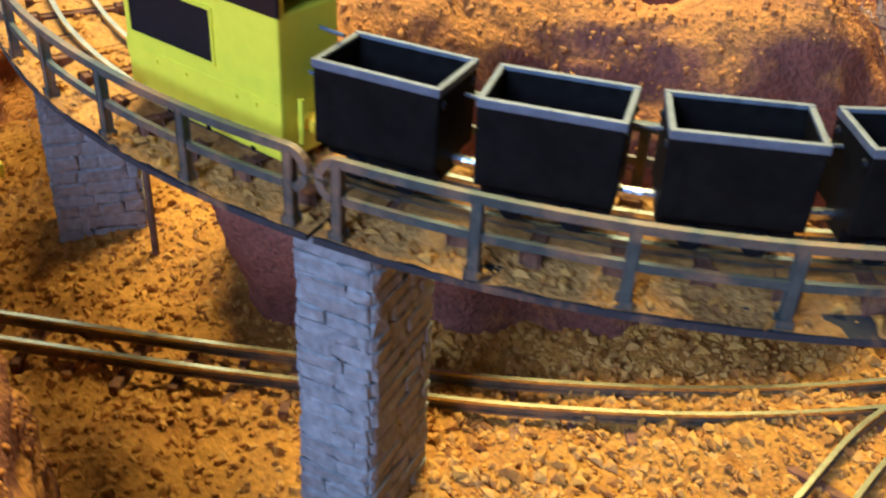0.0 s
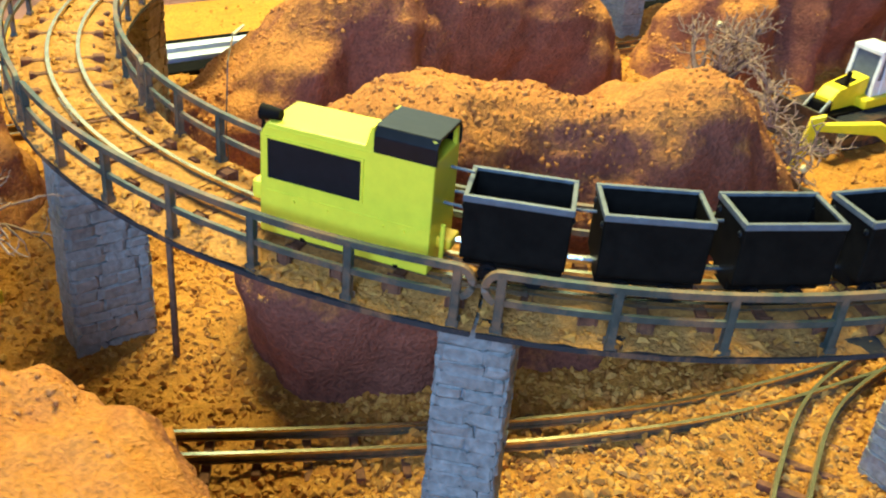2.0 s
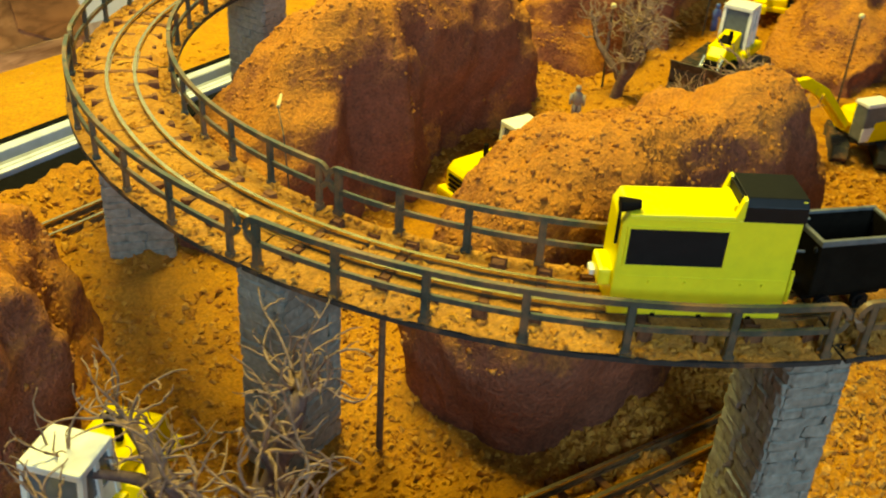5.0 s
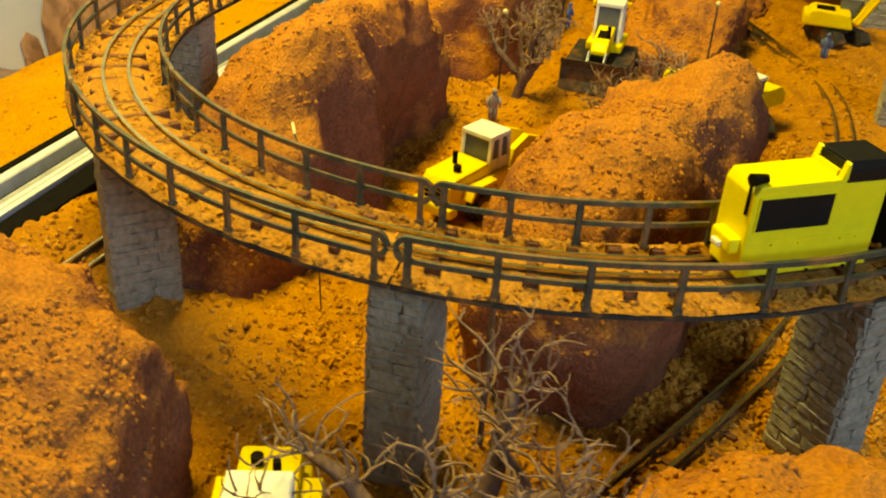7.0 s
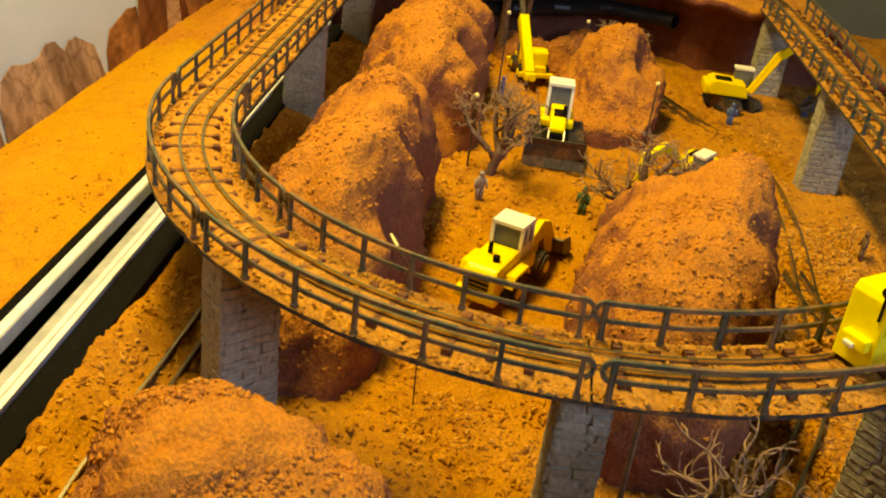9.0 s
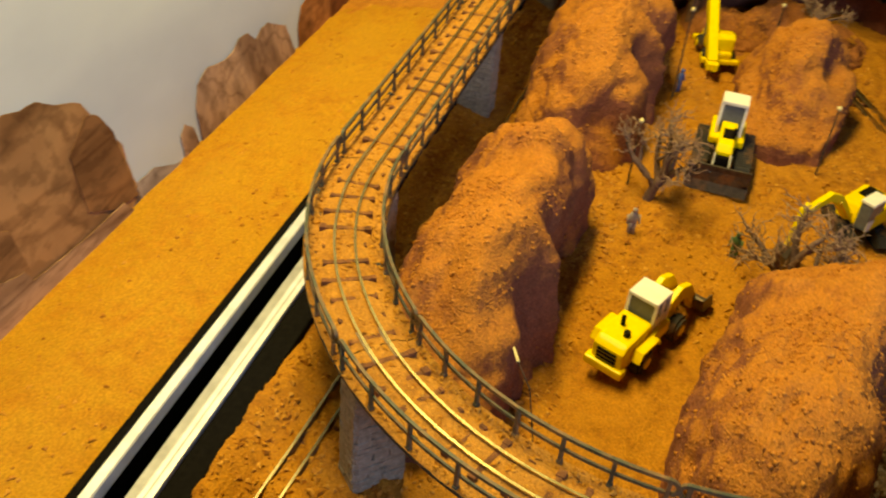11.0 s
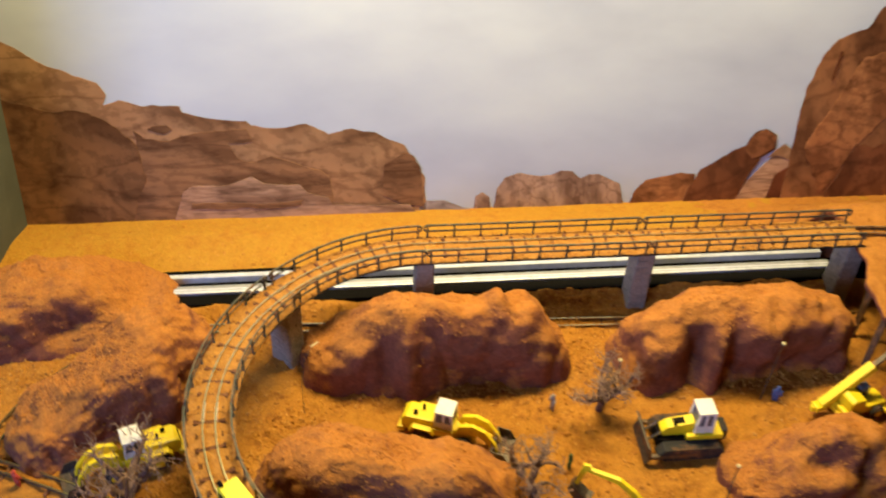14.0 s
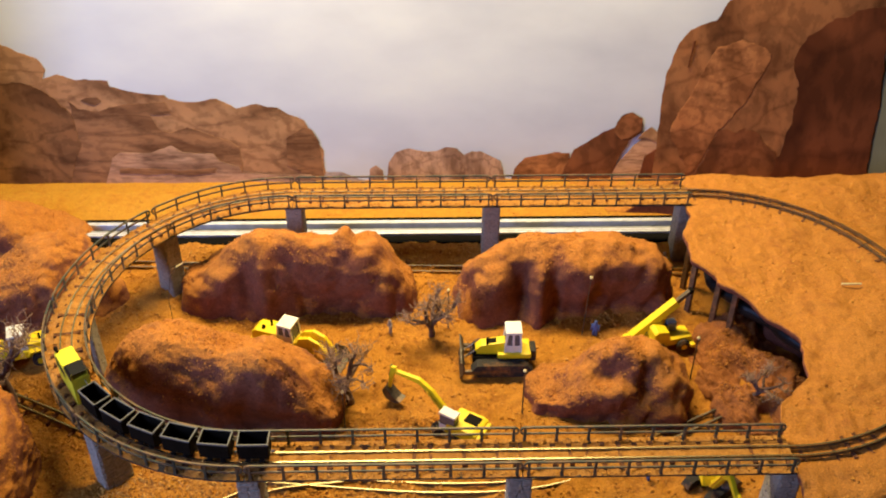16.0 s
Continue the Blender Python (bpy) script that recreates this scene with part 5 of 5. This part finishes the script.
mat_red = plain("red_paint", (0.45, 0.06, 0.03), 0.6)
figure(-3.62, 0.02, 60, mat_red, "tiny red painted figurine beside the sloping rock")
figure(1.09, 0.50, 200, mat_skin, "tiny grey painted figurine standing on the sand")
figure(3.25, 0.47, 250, mat_blue, "tiny blue painted figurine beside the crane")
figure(1.12, -0.17, 160, mat_green, "tiny dark green painted figurine near the loader")
figure(4.22, 1.68, 240, mat_skin, "tiny brown painted figurine behind the rock")
figure(3.45, -1.48, 180, mat_blue, "tiny blue painted figurine near the excavator")
figure(4.05, -2.25, 180, mat_blue, "tiny blue painted figurine under the bridge")
figure(1.15, -1.98, 90, mat_timber, "tiny brown painted figurine under the bridge")


def sliver(p, q, r, label):
    ob = part("wood_sliver", rod(bmesh.new(), p, q, r, r * 0.8, 6), mat_pale, None, label)
    return tagged(ob, category="wood sliver")


sliver((-1.11, 0.77, 0.74), (-1.045, 0.81, 0.76), 0.008, "pale wood sliver sticking out of the rock")
sliver((5.62, 0.27, 0.83), (5.82, 0.27, 0.83), 0.013, "pale wood sliver lying on the mesa")
prop = part("bridge_rod", rod(bmesh.new(), (-1.77, -0.24, -0.05), (-1.77, -0.24, DECK - 0.021), 0.012, 0.010, 10), mat_timber, None, "thin brown rod standing under the curved bridge")
tagged(prop, category="rod")
rod_ob = part("bent_wire", sweep(bmesh.new(), [(-1.20, 0.62, 0.02), (-1.21, 0.63, 0.40), (-1.17, 0.69, 0.66), (-1.11, 0.77, 0.74)], 0.005, 0.005), mat_steel, None, "thin bent wire leaning on the rock")
tagged(rod_ob, category="wire")


# ---- grit ----
def grit_material(name, cols):
    m, n, l, b = material(name, 0.92, 0, 0.2)
    geo = n.new("ShaderNodeNewGeometry")
    col = ramp(n, l, geo.outputs["Random Per Island"], [(i / (len(cols) - 1), c) for i, c in enumerate(cols)]).outputs["Color"]
    fine = noise_node(n, l, 900, 3)
    sp = ramp(n, l, fine.outputs["Fac"], [(0.3, (0.7, 0.68, 0.66)), (0.7, (1.1, 1.1, 1.08))]).outputs["Color"]
    l.new(mix(n, l, col, sp, 0.8, "MULTIPLY"), b.inputs["Base Color"])
    bump(n, l, b, fine.outputs["Fac"], 0.5, 0.0005)
    return m


mat_grit = grit_material("loose_grit", [(0.33, 0.132, 0.0225), (0.43, 0.187, 0.029), (0.5, 0.237, 0.0355), (0.56, 0.285, 0.0608), (0.40, 0.168, 0.031)])
mat_grit_rock = grit_material("rock_grit", [(0.38, 0.15, 0.038), (0.43, 0.17, 0.038), (0.48, 0.20, 0.044), (0.52, 0.235, 0.06), (0.42, 0.165, 0.042)])


def scatter(name, places, normals, sizes, mat, label, seed, flat=0.45, soft=False):
    """Many small angular chips in one mesh."""
    rs = np.random.RandomState(seed)
    k = len(places)
    base = np.array([(1, 0, 0), (-0.5, 0.87, 0), (-0.5, -0.87, 0), (0.35, 0.3, 1), (-0.4, 0.1, 0.85), (0.1, -0.4, 0.9)], float)
    faces = np.array([(0, 1, 3), (1, 4, 3), (1, 2, 4), (2, 5, 4), (2, 0, 5), (0, 3, 5), (3, 4, 5), (0, 2, 1)])
    v = base[None] * (1 + rs.uniform(-0.25, 0.25, (k, 6, 3)))
    v = v * (np.asarray(sizes)[:, None, None] * np.stack([rs.uniform(0.75, 1.25, k), rs.uniform(0.65, 1.0, k), rs.uniform(0.7, 1.4, k) * flat], 1)[:, None, :])
    a, tl, tb = rs.uniform(0, 2 * np.pi, k), rs.normal(0, 0.35, k), rs.normal(0, 0.35, k)
    z = np.asarray(normals, float) + np.stack([tl, tb, 0 * tl], 1)
    z /= np.linalg.norm(z, axis=1, keepdims=True)
    x = np.stack([np.cos(a), np.sin(a), 0 * a], 1)
    x -= z * (x * z).sum(1, keepdims=True)
    x /= np.linalg.norm(x, axis=1, keepdims=True)
    y = np.cross(z, x)
    w = v[..., 0:1] * x[:, None] + v[..., 1:2] * y[:, None] + (v[..., 2:3] - np.asarray(sizes)[:, None, None] * 0.08) * z[:, None]
    w = (w + np.asarray(places)[:, None]) * U
    f = (faces[None] + 6 * np.arange(k)[:, None, None]).reshape(-1, 3)
    me = bpy.data.meshes.new(name)
    me.from_pydata(w.reshape(-1, 3).tolist(), [], f.tolist())
    me.materials.append(mat)
    if soft:
        me.shade_smooth()
    return tagged(new(name, me), label, "grit", kind="stuff")


def ground_grit(name, x0, x1, y0, y1, k, lo, hi, seed, label):
    rs = np.random.RandomState(seed)
    xs, ys = rs.uniform(x0, x1, k), rs.uniform(y0, y1, k)
    keep = [i for i in range(k) if noise.noise(Vector((xs[i] * 1.6, ys[i] * 1.6, seed))) > -0.55]
    pl = np.array([(xs[i], ys[i], ground_height(xs[i], ys[i])) for i in keep])
    return scatter(name, pl, np.tile((0, 0, 1), (len(keep), 1)), lo + (hi - lo) * rs.uniform(0, 1, len(keep)) ** 2.2, mat_grit, label, seed, 0.65)


ground_grit("coarse_grit", -1.5, 1.6, -2.7, -0.7, 17000, 0.010, 0.030, 21, "loose angular red grit around the lower track")
ground_grit("medium_grit", -3.2, -1.0, -2.7, 0.6, 15000, 0.007, 0.026, 25, "loose red grit outside the curved bridge")
ground_grit("fine_grit", 0.0, 4.6, -2.4, 1.7, 8000, 0.008, 0.028, 22, "loose red grit between the rocks")
ground_grit("fine_grit", -4.6, 4.2, 0.6, 2.02, 11000, 0.008, 0.03, 23, "loose red grit beside the channel")


def mesa_grit():
    rs = np.random.RandomState(24)
    pl = []
    for x, y in zip(rs.uniform(4.2, 7.4, 7000), rs.uniform(-2.6, 3.2, 7000)):
        if x > rim_x(y) + 0.12 and noise.noise(Vector((x * 1.4, y * 1.4, 6))) > -0.1:
            pl.append((x, y, mesa_height(x, y)))
    return scatter("mesa_grit", np.array(pl), np.tile((0, 0, 1), (len(pl), 1)), 0.006 + 0.022 * rs.uniform(0, 1, len(pl)) ** 3, mat_grit, "loose grit strewn over the mesa", 24)


mesa_grit()


def plateau_grit():
    rs = np.random.RandomState(26)
    k = 1500
    x, y = rs.uniform(-4.3, 4.4, k), 2.64 + 0.85 * rs.uniform(0, 1, k) ** 1.6
    pl = [(a, b, 0.06 - 0.09 * smoothstep(b, 3.1, 3.62)) for a, b in zip(x, y)]
    return scatter("plateau_grit", np.array(pl), np.tile((0, 0, 1), (k, 1)), 0.005 + 0.020 * rs.uniform(0, 1, k) ** 4, mat_grit, "few loose grains on the smooth sand strip", 26)


plateau_grit()


def rock_grit():
    pl, nr, sz = [], [], []
    rnd = random.Random(5)
    for ob in rocks:
        me, m = ob.data, ob.matrix_world
        near = ob in (rocks[4], rocks[6])
        rot = m.to_3x3()
        polys = [p for p in me.polygons if p.normal.z > 0.26 and p.center.z > 0.1 * U]
        for p in rnd.sample(polys, min(len(polys), 6000 if near else 3600)):
            if noise.noise(p.center * 22 + Vector((1, 2, 3))) < -0.12:
                continue
            q = (m @ p.center) / U
            pl.append(q[:])
            nr.append((rot @ p.normal)[:])
            sz.append((0.005 + 0.015 * rnd.random() ** 2.4) if near else 0.004 + 0.016 * rnd.random() ** 2.6)
    return scatter("rock_grit", np.array(pl), np.array(nr), np.array(sz), mat_grit_rock, "coarse red grit stuck on the rocks", 31, 0.6, True)


rock_grit()


def deck_grit():
    rnd = random.Random(8)
    pl, sz = [], []
    for i in range(13000):
        s = rnd.uniform(SPANS[0][0], SPANS[-1][1])
        off = rnd.choice((-1, 1)) * rnd.uniform(0.065, 0.195) if rnd.random() < 0.8 else rnd.uniform(-0.04, 0.04)
        z = DECK + (0.024 if abs(off) < 0.045 else 0.004)
        pl.append(beside(s, off, z)[:])
        sz.append(0.004 + 0.017 * rnd.random() ** 3)
    return scatter("deck_grit", np.array(pl), np.tile((0, 0, 1), (len(pl), 1)), np.array(sz), mat_grit, "fine grit spread on the bridge deck", 32)


deck_grit()


# ---- pier stones ----
def stone_mesh(seed):
    rnd = random.Random(seed)
    bm = bmesh.new()
    bmesh.ops.create_cube(bm, size=1)
    bmesh.ops.bevel(bm, geom=bm.edges[:], offset=0.15, segments=1, affect="EDGES")
    for v in bm.verts:
        v.co += Vector((rnd.uniform(-0.05, 0.05), rnd.uniform(-0.12, 0.12), rnd.uniform(-0.07, 0.07)))
    me = bpy.data.meshes.new("stone")
    bm.to_mesh(me)
    bm.free()
    me.materials.append(mat_stone)
    return me


def stone_material():
    m, n, l, b = material("grey_moulded_stone_block", 0.72, 0, 0.35)
    info = n.new("ShaderNodeObjectInfo")
    tone = ramp(n, l, info.outputs["Random"], [(0.0, (0.265, 0.245, 0.200)), (0.5, (0.29, 0.265, 0.215)), (1.0, (0.32, 0.295, 0.24))]).outputs["Color"]
    geo = n.new("ShaderNodeNewGeometry")
    t = n.new("ShaderNodeTexNoise")
    t.inputs["Scale"].default_value, t.inputs["Detail"].default_value = 420, 5
    l.new(geo.outputs["Position"], t.inputs["Vector"])
    sp = ramp(n, l, t.outputs["Fac"], [(0.3, (0.6, 0.58, 0.56)), (0.7, (1.15, 1.15, 1.15))]).outputs["Color"]
    l.new(mix(n, l, tone, sp, 0.8, "MULTIPLY"), b.inputs["Base Color"])
    bump(n, l, b, t.outputs["Fac"], 0.9, 0.0009)
    return m


mat_stone = stone_material()
STONES = [stone_mesh(i) for i in range(8)]


def dress(t, seed):
    rnd = random.Random(seed)
    z, top = -0.02, DECK - 0.024
    while z < top - 0.012:
        h = min(rnd.uniform(0.030, 0.050), top - z)
        k = 1.0 + 0.03 * max(0, 1 - z / 0.7)
        for face in range(4):
            half, reach = (PW / 2 * k, PD / 2 * k) if face % 2 == 0 else (PD / 2 * k, PW / 2 * k)
            x = -half - 0.004
            while x < half - 0.01:
                w = min(rnd.uniform(0.06, 0.15), half + 0.004 - x)
                if half + 0.004 - (x + w) < 0.02:
                    w = half + 0.004 - x
                ob = new("stone", rnd.choice(STONES))
                ob.parent = t
                m = Matrix.Rotation(face * math.pi / 2, 4, "Z") @ Matrix.Translation(((x + w / 2) * U, -reach * U, (z + h / 2) * U))
                ob.matrix_local = m @ Matrix.Diagonal(((w - 0.0005) * U, 0.028 * U, (h + 0.001) * U, 1))
                x += w
        z += h


for i, p in enumerate(piers):
    dress(p, 100 + i)
